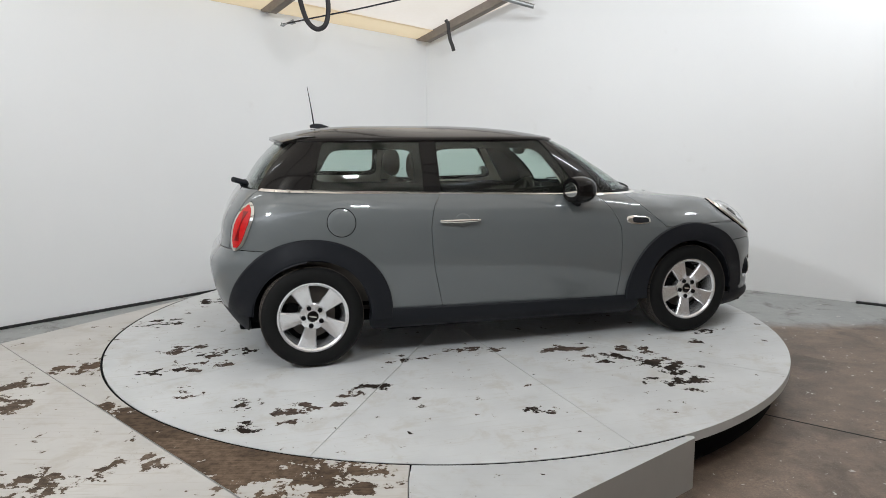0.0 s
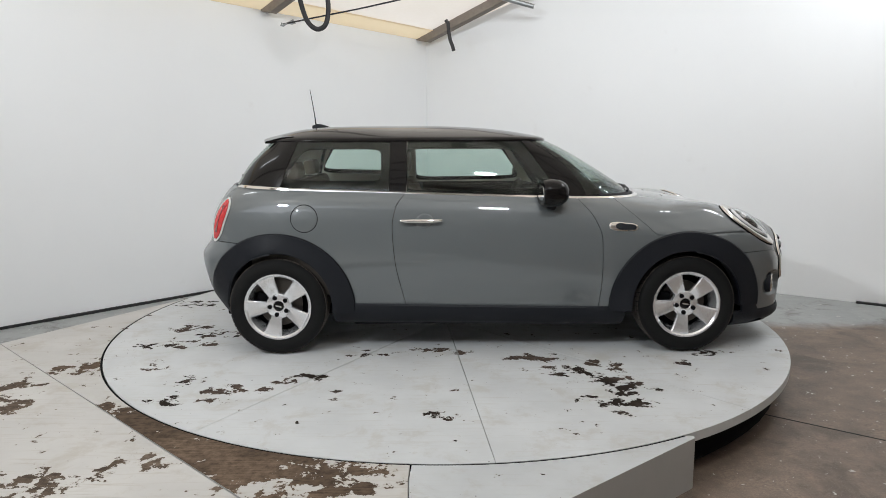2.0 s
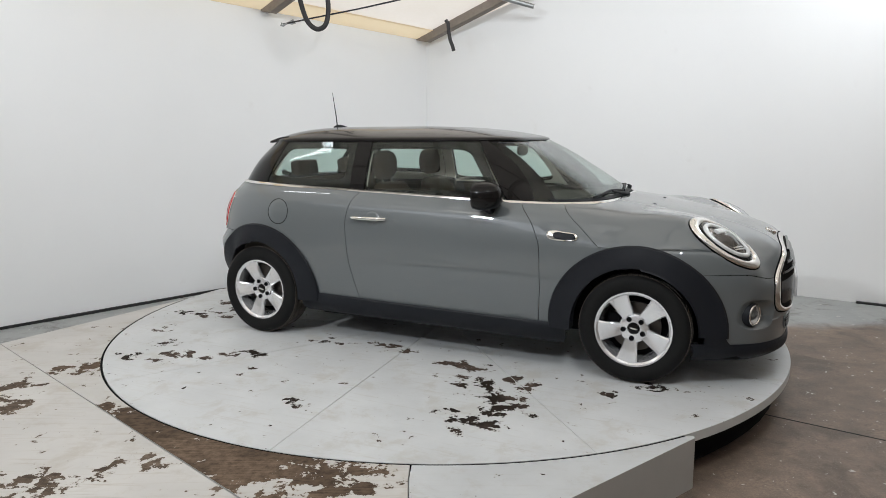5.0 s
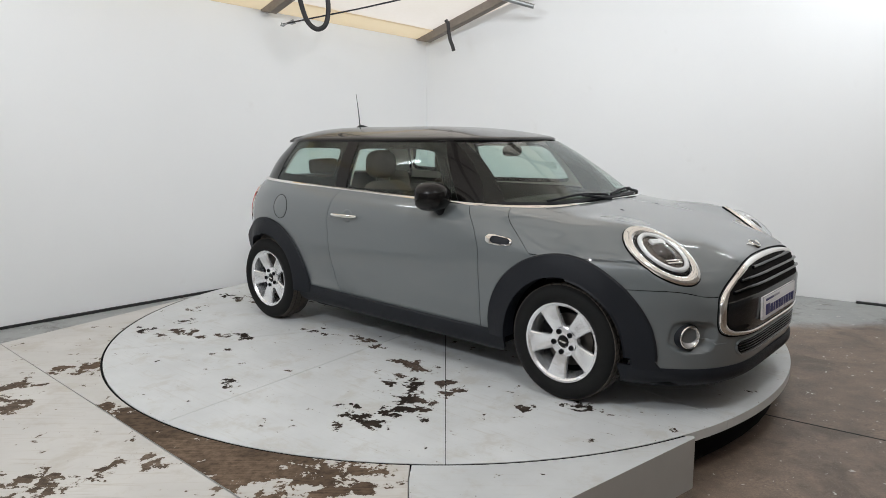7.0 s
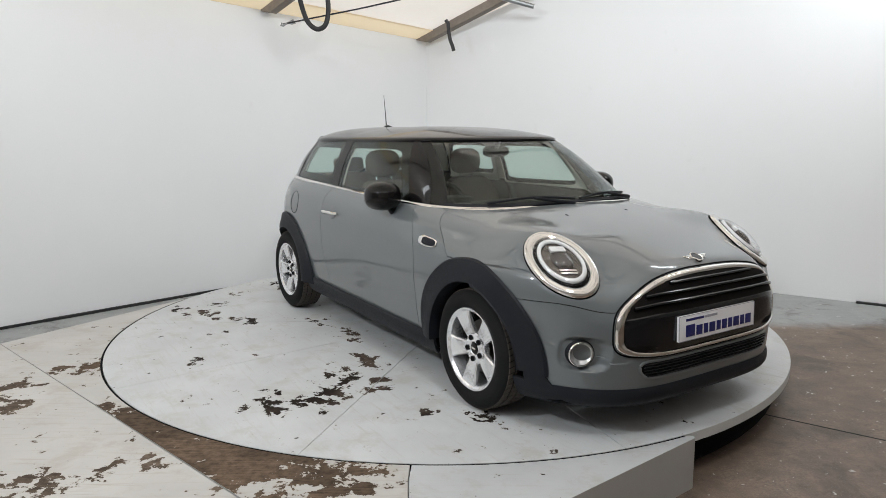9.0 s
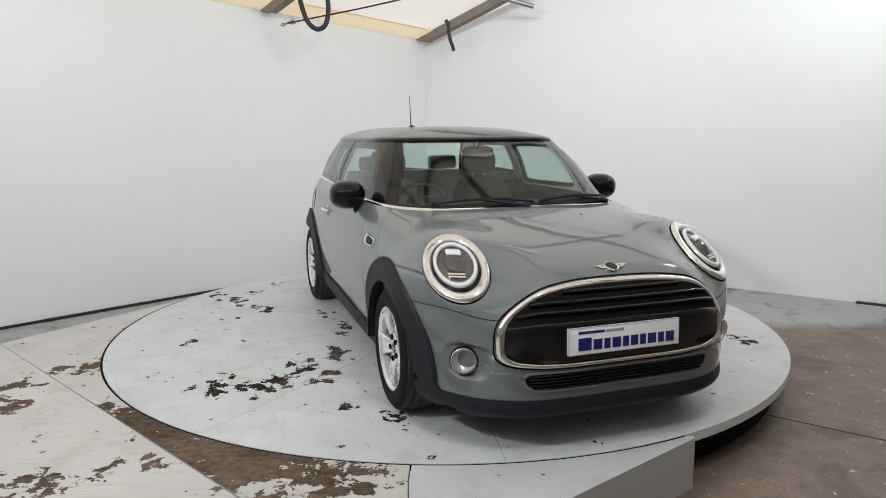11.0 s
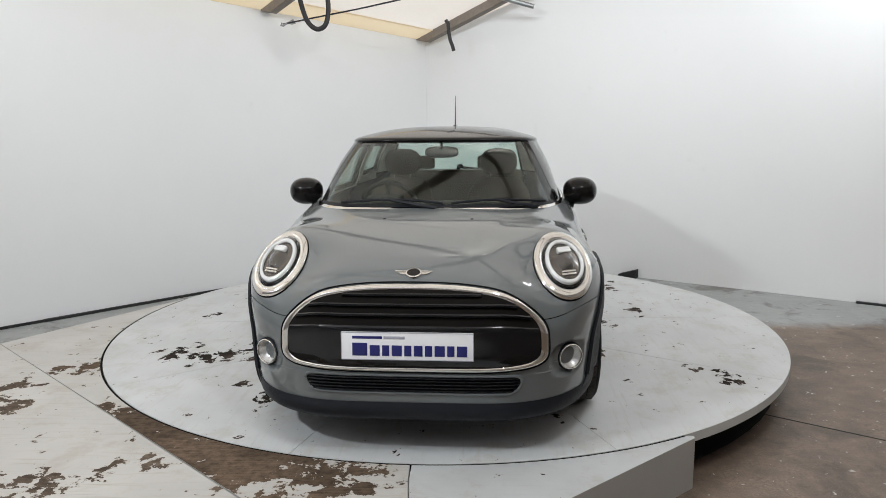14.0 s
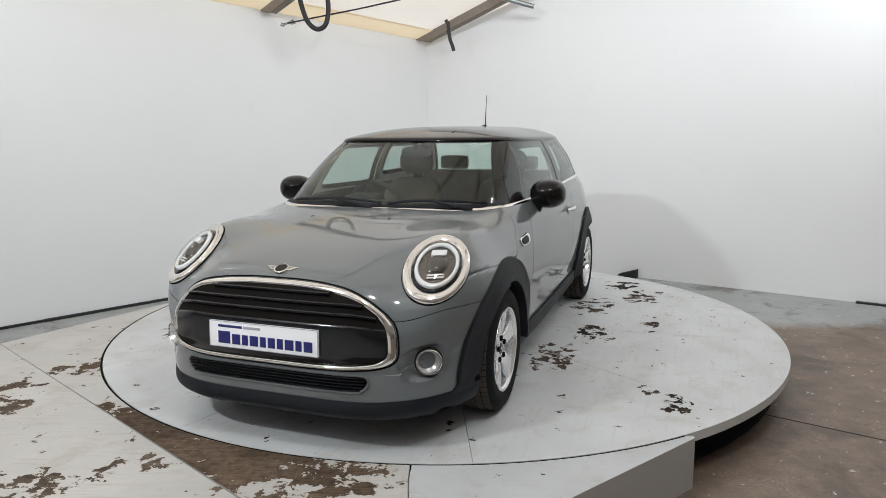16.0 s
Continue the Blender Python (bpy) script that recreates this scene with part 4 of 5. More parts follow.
# aerial
bm = bmesh.new()
rows = []
for t in steps(0, 1, 9):
    x = lerp(-1.148, -1.005, t)
    h = 0.032 * math.sin(math.pi * min(1, 0.12 + t * 0.95)) ** 0.7 * (1 - 0.55 * t) + 0.004
    w = 0.026 * math.sin(math.pi * (0.12 + 0.8 * t)) ** 0.6
    rows.append([bm.verts.new((x, w * math.cos(b), 1.384 + h * math.sin(b))) for b in steps(0, math.pi, 9)])
for a, b in zip(rows[:-1], rows[1:]):
    for k in range(8):
        bm.faces.new((a[k], a[k + 1], b[k + 1], b[k]))
bm.faces.new(rows[0])
bm.faces.new(rows[-1])
aerial = part("aerial", bm, M_PLASTIC, car, "black roof aerial")
bm = bmesh.new()
tube(bm, [(-1.122, 0, 1.40), (-1.131, 0, 1.48), (-1.143, 0, 1.56), (-1.157, 0, 1.650)], lambda t: lerp(0.0048, 0.0018, t), 8)
part("mast", bm, M_PLASTIC, aerial)

# chrome waistline
bm = bmesh.new()
pts = []
for z, off in ((BELT - .010, .010), (BELT - .005, .019), (BELT + .004, .019), (BELT + .010, .008)):
    e = a_y("top", z, 0.60, False)
    pts.append([pt("top", z, lerp(-e, e, j / 200), off + .012 * max(0.0, math.cos(lerp(-e, e, j / 200))) ** 3) for j in range(201)])
sheet(bm, normals(pts), 0.008)
part("waistline_strip", bm, M_CHROME, car, "chrome waistline strip")

# ---- wheels ----
RIM_R, TYRE_R = 0.200, 0.300


def make_wheel():
    wheel = empty("wheel")
    # tyre: turned section, outer face towards -y
    bm = bmesh.new()
    lathe(bm, [(0.197, -.075), (0.203, -.086), (0.225, -.098), (0.252, -.101), (0.274, -.095), (0.288, -.084), (0.2935, -.072),
               (0.2935, .072), (0.288, .084), (0.270, .096), (0.225, .098), (0.197, .08)], 72, "y", closed=True)
    tyre = part("tyre", bm, M_RUBBER, wheel, "black road tyre")
    # tread blocks in four rows
    bm = bmesh.new()
    for row, (y0, y1) in enumerate(((-.078, -.046), (-.040, -.006), (.002, .038), (.044, .078))):
        for k in range(64):
            a0, a1 = (k + 0.06 + 0.25 * (row % 2)) * math.tau / 64, (k + 0.90 + 0.25 * (row % 2)) * math.tau / 64
            sk = 0.25 * math.tau / 64 * (1 if row < 2 else -1)
            v = []
            for r in (0.292, TYRE_R - (0.004 if row in (0, 3) else 0)):
                for y, d in ((y0, 0), (y1, sk)):
                    for a in (a0 + d, a1 + d):
                        v.append(bm.verts.new((r * math.cos(a), y, r * math.sin(a))))
            for f in ((4, 5, 7, 6), (0, 1, 5, 4), (2, 3, 7, 6), (0, 2, 6, 4), (1, 3, 7, 5)):
                bm.faces.new([v[i] for i in f])
    tagged(part("tread", bm, M_TREAD, tyre, "dusty grooved tread"), kind="stuff")
    # rim: barrel, lip and five broad spokes
    bm = bmesh.new()
    lathe(bm, [(0.2005, -.084), (0.206, -.090), (0.2045, -.094), (0.196, -.092), (0.186, -.082), (0.183, -.06), (0.170, .0), (0.176, .06), (0.2, .08),
               (0.2, .07), (0.186, .0), (0.190, -.06)], 64, "y", closed=True)
    for k in range(5):
        a = math.radians(90 + 72 * k)
        rot = Matrix.Rotation(a, 4, "Y")
        rows = []
        for r, w, y, t in ((0.030, .030, -.056, .030), (0.060, .033, -.064, .030), (0.080, .0355, -.070, .028), (0.105, .040, -.076, .026), (0.135, .0455, -.080, .022), (0.165, .052, -.083, .018), (0.182, .060, -.085, .014), (0.192, .072, -.085, .012)):
            rows.append([(-w, y + t), (-w, y + .007), (-w * .86, y), (-w * .45, y + .0025), (w * .45, y + .0025), (w * .86, y), (w, y + .007), (w, y + t)])
            rows[-1] = [bm.verts.new(rot @ Vector((r, yy, ww))) for ww, yy in rows[-1]]
        for A, B in zip(rows[:-1], rows[1:]):
            for i in range(8):
                bm.faces.new((A[i], A[(i + 1) % 8], B[(i + 1) % 8], B[i]))
        bm.faces.new(rows[0])
        bm.faces.new(rows[-1])
    lathe(bm, [(0.030, -.050), (0.0305, -.0645), (0.034, -.068), (0.066, -.067), (0.078, -.060), (0.080, -.03), (0.03, -.03)], 40, "y", closed=True)
    rim_ob = part("rim", bm, M_ALLOY, wheel, "silver five-spoke alloy rim", 30)
    bm = bmesh.new()
    lathe(bm, [(0.0005, -.070), (0.020, -.070), (0.027, -.068), (0.030, -.062), (0.030, -.05)], 32, "y")
    cap = part("hub_cap", bm, M_GLOSS, rim_ob, "black hub cap with a pale emblem")
    bm = bmesh.new()
    box(bm, (-.016, -.0716, -.004), (.016, -.0700, .004), None, 0.0006)
    box(bm, (-.021, -.0712, -.0015), (.021, -.0699, .0015), None, 0.0005)
    part("emblem", bm, M_CHROME, cap, "plain silver emblem shape")
    for k in range(5):
        a = math.radians(90 + 72 * k + 36)
        bm = bmesh.new()
        lathe(bm, [(0.0005, -.0575), (0.0065, -.0575), (0.0075, -.0555), (0.0120, -.0585), (0.0135, -.0595), (0.0140, -.04)], 14, "y")
        b = part("bolt", bm, M_DARK, rim_ob, "dark wheel bolt")
        b.location = (0.055 * math.cos(a), -0.0145, 0.055 * math.sin(a))
    bm = bmesh.new()
    lathe(bm, [(0.03, -.008), (0.135, -.008), (0.135, .012), (0.03, .012)], 40, "y", closed=True)
    part("brake_disc", bm, M_DISC, wheel, "dull steel brake disc")
    bm = bmesh.new()
    box(bm, (-.15, -.03, -.05), (-.085, .03, .05), None, 0.01)
    part("caliper", bm, M_DARK, wheel)
    bm = bmesh.new()
    lathe(bm, [(0.0005, .03), (0.172, .03), (0.172, .04), (0.0005, .04)], 40, "y")
    part("backing_plate", bm, M_DARK, wheel)
    return wheel


WHEEL_Y = 0.739
first = make_wheel()
first.parent = car
first.matrix_basis = pose(HALF_WB, -WHEEL_Y, HUB_Z, 0, 9, 0)
for x, s, ang in ((-HALF_WB, -1, 13), (HALF_WB, 1, 31), (-HALF_WB, 1, 50)):
    w = copy_thing(first, pose(x, s * WHEEL_Y, HUB_Z, 0, ang, 0) if s < 0 else pose(x, s * WHEEL_Y, HUB_Z, 0, 0, 180) @ pose(0, 0, 0, 0, ang, 0))

# ---- front details ----


def front(y, z, off=0.0):
    a = a_y("low", z, y)
    return pt("low", z, a if y >= 0 else -a, off)


def side(x, z, s, off=0.0, kind="low"):
    zb = z
    for _ in range(4):
        zb = z - lift(x, zb)
    p = pt(kind, zb, a_x(kind, zb, x), off)
    return Vector((p.x, s * p.y, p.z))


def frame_at(p, q, r):
    """A local frame on the skin: x outward, z up the skin."""
    n = (q - p).cross(r - p).normalized()
    if n.dot(Vector((p.x * .5, p.y, p.z - .45))) < 0:
        n = -n
    up = (Vector((0, 0, 1)) - n * n.z).normalized()
    return Matrix((n, up.cross(n), up)).transposed().to_4x4()


GC, G_UP, G_DOWN, GW = 0.520, 0.214, 0.137, 0.562      # widest height, rise, drop and half width of the grille


def grille_edge(t, inset=0.0):
    """The grille's outline: a full rounded top on a flatter, squarer foot."""
    c, q = math.cos(t), math.sin(t)
    e = 0.74 if q > 0 else 0.42
    return ((GW - inset) * math.copysign(abs(c) ** e, c),
            GC + ((G_UP if q > 0 else G_DOWN) - inset * 0.62) * math.copysign(abs(q) ** e, q))


def grille_half(z, inset=0.0):
    v = (z - GC) / ((G_UP if z > GC else G_DOWN) - inset * 0.62)
    n = 2 / 0.74 if z > GC else 2 / 0.42
    return (GW - inset) * max(0.0, 1 - abs(v) ** n) ** (1 / n)


grille = empty("grille")
grille.parent = car
bm = bmesh.new()
ts = [math.tau * i / 120 for i in range(120)]
prev = None
mid = bm.verts.new(front(0, GC, 0.006))
for k in steps(0.08, 0.97, 14):
    ring = []
    for t in ts:
        y, z = grille_edge(t)
        ring.append(bm.verts.new(front(y * k, GC + (z - GC) * k, 0.006)))
    for i in range(len(ts)):
        j = (i + 1) % len(ts)
        bm.faces.new((mid, ring[i], ring[j])) if prev is None else bm.faces.new((prev[i], ring[i], ring[j], prev[j]))
    prev = ring
part("grille_panel", bm, M_SURROUND, grille, "black grille panel")
bm = bmesh.new()
rings = []
for inset, off in ((0, -.012), (0, .005), (.005, .011), (.014, .013), (.024, .011), (.031, .007), (.031, -.004)):
    rings.append([bm.verts.new(front(*grille_edge(t, inset), off)) for t in ts])
for A, B in zip(rings[:-1], rings[1:]):
    for i in range(len(ts)):
        bm.faces.new((A[i], A[(i + 1) % len(ts)], B[(i + 1) % len(ts)], B[i]))
part("surround", bm, M_CHROME, grille, "chrome grille surround", 60)
bm = bmesh.new()
tube(bm, [front(*grille_edge(t, -.006), .000) for t in ts], .0038, 8, True)
part("gasket", bm, M_DARK, grille, "black gap round the grille")
M_SLAT = simple("satin_black_slat", (0.005, 0.0055, 0.007), 0.15, 0.0, 0.0, 0.1, 60, spec=0.5)
for z in (0.694, 0.656, 0.618):
    half = grille_half(z, .042)
    bm = bmesh.new()
    rows = []
    for y in steps(-half, half, 30):
        p = front(y, z, 0.006)
        n = Vector((1, y * .6, 0)).normalized()
        rows.append([bm.verts.new(p + n * a + Vector((0, 0, b))) for a, b in ((0, .008), (.009, .0095), (.0145, .006), (.015, -.001), (.009, -.008), (0, -.010))])
    for A, B in zip(rows[:-1], rows[1:]):
        for k in range(6):
            bm.faces.new((A[k], A[(k + 1) % 6], B[(k + 1) % 6], B[k]))
    bm.faces.new(rows[0])
    bm.faces.new(list(reversed(rows[-1])))
    part("slat", bm, M_SLAT, grille)
# the smooth carrier that bears the plate
bm = bmesh.new()
pts = [[front(q * grille_half(z, .034), z, off) for q in steps(-1, 1, 48)] for z, off in
       ((.408, .006), (.412, .009), (.46, .009), (.52, .009), (.56, .010), (.572, .010), (.578, .005))]
sheet(bm, normals(pts), 0.008)
part("plate_carrier", bm, M_SLAT, grille, "gloss black plate carrier")

# advertising plate: its lettering is a trade name, so bars only
plate = empty("number_plate", pose(2.034, -0.014, 0.4965, 0, -2, 0))
plate.parent = car
plate["label"] = "white dealer plate with dark blue bars"
bm = bmesh.new()
box(bm, (-.012, -.268, -.057), (0.0, .268, .057), None, 0.004)
part("plate", bm, M_PLATE, plate)
bm = bmesh.new()
for y0, y1, z0, z1 in ((-.268, .268, .0545, .057), (-.268, .268, -.057, -.0545), (-.268, -.2655, -.0545, .0545), (.2655, .268, -.0545, .0545)):
    box(bm, (0.0, y0, z0), (0.0015, y1, z1))
part("plate_border", bm, M_PALEINK, plate)
y = -.222
for w in (.062, .042, .030, .042, .030, .036, .030, .042, .030, .042):
    bm = bmesh.new()
    box(bm, (0.0, y, -.040), (0.0016, y + w - .001, 0.004 if y > -.2 else 0.013), None, 0.0005)
    part("print_bar", bm, M_INK, plate)
    y += w + 0.0088
bm = bmesh.new()
box(bm, (0.0, -.222, .030), (0.0014, -.100, .041), None, 0.0004)
part("print_bar", bm, M_INK, plate)
bm = bmesh.new()
box(bm, (0.0, -.094, .030), (0.0014, -.008, .041), None, 0.0004)
part("print_bar", bm, M_PALEINK, plate, "pale grey printed bar")

# lower intake
intake = empty("lower_intake")
intake.parent = car
bm = bmesh.new()
I_LO, I_HI = 0.288, 0.366


def intake_half(z, grow=0.0):
    """Half width of the intake: wider at its top, with rounded corners."""
    v = abs((z - (I_LO + I_HI) / 2) / ((I_HI - I_LO) / 2 + grow))
    return (lerp(.428, .456, (z - I_LO) / (I_HI - I_LO)) + grow) - .05 * (1 - max(0.0, 1 - min(v, 1.0) ** 2.5) ** 0.5)


pts = [[front(y * intake_half(z), z, 0.003) for y in steps(-1, 1, 48)] for z in steps(I_LO, I_HI, 9)]
sheet(bm, normals(pts), 0.01)
part("mesh_panel", bm, M_DARK, intake, "black intake mesh")
for z in (.300, .313, .327, .341, .354):
    bm = bmesh.new()
    h = intake_half(z) - .012
    tube(bm, [front(y, z, 0.006) for y in steps(-h, h, 26)], 0.004, 6)
    part("slat", bm, M_SLAT, intake)
bm = bmesh.new()
zs = [lerp(I_LO, I_HI, 0.5 - 0.5 * math.cos(math.pi * k / 16)) for k in range(17)]
edge = [(intake_half(z), z) for z in zs] + [(y * intake_half(I_HI), I_HI) for y in steps(.95, -.95, 30)]
edge += [(-intake_half(z), z) for z in reversed(zs)] + [(y * intake_half(I_LO), I_LO) for y in steps(-.95, .95, 30)]
tube(bm, [front(y, z, 0.001) for y, z in edge], 0.007, 8, closed=True)
part("intake_rim", bm, M_PAINT, intake, "grey painted rim")


def ring_lathe(profile, seg=56, sy=1.0):
    bm = bmesh.new()
    lathe(bm, profile, seg, "x", caps=False)
    if sy != 1.0:
        for v in bm.verts:
            v.co.y *= sy
    return bm


def headlight(s):
    n, up = Vector((LAMP_N.x, s * LAMP_N.y, LAMP_N.z)), Vector((LAMP_Z.x, s * LAMP_Z.y, LAMP_Z.z))
    m = Matrix((n, up.cross(n), up)).transposed().to_4x4()
    hl = empty("headlight", Matrix.Translation((LAMP_C.x, s * LAMP_C.y, LAMP_C.z)) @ m)

    def oval(bm):
        """Stretch a round lamp to the oval of the wing and dome it."""
        for q in bm.verts:
            rho = min(1.0, math.hypot(q.co.y, q.co.z) / 0.172)
            q.co.x += 0.026 * (1 - rho * rho)
            q.co.y *= 0.797
            q.co.z *= 1.215
        return bm

    hl.parent = car
    hl["label"] = "round headlight with a chrome rim and white ring"
    part("rim", oval(ring_lathe([(0.170, -.030), (0.172, -.006), (0.171, .004), (0.165, .011), (0.146, .010), (0.128, .003), (0.125, -.008)])), M_CHROME, hl, "chrome rim", 70)
    part("bowl", oval(ring_lathe([(0.0005, .002), (0.06, .001), (0.138, -.003), (0.138, -.02)])), M_BOWL, hl, "smoky grey reflector bowl")
    part("gasket", oval(ring_lathe([(0.1715, -.012), (0.1742, -.008), (0.1742, -.003), (0.1715, .000)])), M_DARK, hl, "black gasket", 70)
    part("inner_ring", oval(ring_lathe([(0.127, -.002), (0.126, .003), (0.116, .003), (0.113, .000)])), M_GLOSS, hl, "black inner ring", 70)
    part("light_guide", oval(ring_lathe([(0.113, .001), (0.112, .010), (0.108, .013), (0.098, .012), (0.094, .009), (0.093, .001)])), M_DRL, hl, "white light ring", 70)
    part("projector", oval(ring_lathe([(0.0005, .022), (0.022, .020), (0.044, .013), (0.056, .002)])), M_LENS2, hl, "projector lens")
    level = math.atan2(LAMP_U.dot(LAMP_Z) / 1.215, s * LAMP_U.dot(LAMP_Y) / 0.797)
    level = Matrix.Rotation((level + math.pi / 2) % math.pi - math.pi / 2, 4, "X")
    bm = bmesh.new()
    box(bm, (.003, -.040, .030), (.022, .040, .060), level, 0.006)
    oval(bm)
    part("reflector", bm, M_DRL, hl, "white reflector bar")
    for z in (-.060, -.072):
        bm = bmesh.new()
        box(bm, (.002, -.044, z), (.010, .044, z + .008), level, 0.002)
        oval(bm)
        part("reflector", bm, M_CHROME, hl)
    g = part("lens", oval(ring_lathe([(0.0005, .034), (0.05, .0325), (0.095, .025), (0.118, .013), (0.127, .004)])), M_LENS, hl, "clear lens", 80)
    g.visible_shadow = False


M_BOWL = simple("smoky_reflector", (0.11, 0.092, 0.078), 0.22, 0.6, 0.5, 0.3, 50, 0.2)
M_LENS2 = simple("dark_projector_glass", (0.045, 0.035, 0.028), 0.06, 0.3, 1.0, 0.3, 40)
M_CRYSTAL = simple("faceted_lamp_reflector", (0.66, 0.65, 0.63), 0.15, 0.6, 0.6, 0.4, 55, 0.6)
for s in (-1, 1):
    headlight(s)


def fog_lamp(s):
    c = front(s * 0.645, 0.402) + Vector((0.004, 0, 0))
    n = Vector((math.cos(radians(26)), s * math.sin(radians(26)), 0.02)).normalized()
    m = Matrix((n, Vector((0, 0, 1)).cross(n).normalized(), n.cross(Vector((0, 0, 1)).cross(n)).normalized())).transposed().to_4x4()
    fl = empty("fog_lamp", Matrix.Translation(c + n * .008) @ m)
    fl.parent = car
    part("rim", ring_lathe([(0.062, -.06), (0.0615, .000), (0.059, .004), (0.056, .004), (0.054, -.002)], 36), M_PLASTIC, fl, "black rim", 70)
    part("bezel", ring_lathe([(0.056, -.002), (0.0555, .009), (0.052, .011), (0.049, .006)], 36), M_CHROME, fl, "chrome bezel", 70)
    part("reflector", ring_lathe([(0.0005, -.030), (0.02, -.026), (0.038, -.012), (0.050, .004)], 36), M_CRYSTAL, fl)
    part("lens", ring_lathe([(0.0005, .017), (0.025, .015), (0.044, .010), (0.050, .006)], 36), M_LENS, fl, "clear lens", 80)


for s in (-1, 1):
    fog_lamp(s)

# bonnet badge as a plain winged shape
c = front(0, 0.765)
badge = empty("badge", Matrix.Translation(c + Vector((0.001, 0, 0.001))) @ frame_at(c, front(.02, .765), front(0, .785)))
badge.parent = car
part("disc", ring_lathe([(0.0005, .006), (0.026, .006), (0.028, .004), (0.028, -.008)], 28), M_GLOSS, badge, "black centre disc")
part("disc_rim", ring_lathe([(0.026, .004), (0.028, .008), (0.033, .006), (0.033, -.008)], 28), M_CHROME, badge)
for s in (-1, 1):
    for k, z in enumerate((0.012, 0.003, -0.006)):
        bm = bmesh.new()
        box(bm, (-.012, s * .026 if s > 0 else -.078 + .010 * k, z - .003), (.005, .078 - .010 * k if s > 0 else -.026, z + .0035), None, 0.001)
        part("wing_bar", bm, M_CHROME, badge)

M_RED2 = simple("dark_red_lamp_core", (0.20, 0.002, 0.004), 0.1, 0.0, 1.0, 0.3, 70)

# ---- flank details ----
for s in (-1, 1):
    door = doors[0 if s < 0 else 1]
    # pull handle with its dished recess
    bm = bmesh.new()
    pts = [side(lerp(-.479, -.239, t), .829, s, 0.014 + 0.020 * math.sin(math.pi * t) ** 0.5) for t in steps(0, 1, 14)]
    tube(bm, pts, lambda t: 0.0125 * (0.55 + 0.45 * math.sin(math.pi * min(max(t, .02), .98)) ** 0.4), 10)
    part("handle", bm, M_CHROME, door, "chrome pull handle")
    c = side(-.345, .829, s)
    m = Matrix.Translation(c) @ frame_at(c, side(-.33, .829, s), side(-.345, .845, s))
    dish = part("handle_dish", ring_lathe([(0.0005, .0015), (0.03, .002), (0.040, .003), (0.043, -.002)], 32, 1.25), M_PAINT, door, "grey recess behind the handle", 80)
    dish.matrix_basis = m
    # repeater in the front wing
    x0, x1, z0 = .762, .932, .784
    mkr = empty("side_repeater")
    mkr.parent = car
    for nm, grow, off, mat in (("bezel", 0.0, .008, M_CHROME), ("insert", -.007, .0105, M_PLASTIC)):
        bm = bmesh.new()
        rows = []
        for k, o in ((1.0, -.004), (1.0, off - .002), (0.96, off), (0.5, off + .0005), (0.02, off + .001)):
            row = []
            for t in [math.tau * i / 32 for i in range(32)]:
                hl_, hh = (x1 - x0) / 2 + grow, .027 + grow
                if nm == "insert":
                    hl_ -= .016
                u = hl_ * math.copysign(abs(math.cos(t)) ** .55, math.cos(t)) * k
                w = hh * math.copysign(abs(math.sin(t)) ** .7, math.sin(t)) * k * (0.86 if u > 0 else 1)
                row.append(bm.verts.new(side((x0 + x1) / 2 + u + (.010 if nm == "insert" else 0), z0 + w - u * .06, s, o)))
            rows.append(row)
        for A, B in zip(rows[:-1], rows[1:]):
            for i in range(32):
                bm.faces.new((A[i], A[(i + 1) % 32], B[(i + 1) % 32], B[i]))
        part(nm, bm, mat, mkr, "chrome repeater bezel" if nm == "bezel" else "black repeater insert", 60)
    # door mirror
    mir = empty("door_mirror", pose(.395, s * .850, .992, 0, 0, -s * 8))
    mir.parent = car
    mir["label"] = "gloss black door mirror"
    bm = bmesh.new()
    bmesh.ops.create_uvsphere(bm, u_segments=32, v_segments=20, radius=1.0)
    for v in bm.verts:
        x, y, z = v.co
        k = lambda q, e: math.copysign(abs(q) ** e, q)
        v.co = Vector((.112 * max(k(x, .9), -.5) + .005, .102 * k(y, .86), .083 * k(z, .84)))
    part("shell", bm, M_GLOSS, mir, "gloss black mirror shell", 50)
    bm = bmesh.new()
    lathe(bm, [(0.0005, -.0525), (.050, -.0525), (.053, -.048)], 32, "x")
    for v in bm.verts:
        v.co.y *= 1.32
        v.co.z *= .88
    part("mirror_glass", bm, M_MIRROR, mir, "mirror glass")
    bm = bmesh.new()
    a = Vector((.010, -s * .050, -.050))
    tube(bm, [a, a + Vector((.016, -s * .012, -.030)), a + Vector((.036, -s * .022, -.062)), a + Vector((.056, -s * .030, -.092))], lambda t: lerp(.030, .036, t), 12)
    part("stalk", bm, M_PLASTIC, mir, "black mirror stalk")
    # tail lamp round the rear corner
    lampx = line((.60, -1.615), (.70, -1.580), (.80, -1.540), (.90, -1.512))
    tl = empty("tail_lamp")
    tl.parent = car
    for nm, d, off, mat in (("surround", 0.0, .010, M_CHROME), ("lens", 0.017, .014, M_RED), ("light_bar", 0.055, .016, M_RED2)):
        bm = bmesh.new()

        def ea(z, d=d):
            q = abs((z - .747) / .135)
            return a_x("low", z, lampx(z) - d - .035 * q**5)

        def eb(z, d=d):
            q = abs((z - .747) / .135)
            return a_y("low", z, .615 + d + .03 * q**5, False)

        strip(bm, "low", steps(.612 + d, .882 - d, 18), ea, eb, 14, off, .014, s)
        part(nm, bm, mat, tl, {"surround": "chrome tail lamp surround", "lens": "red ribbed tail lamp lens", "light_bar": "dark red lamp core"}[nm], 50)

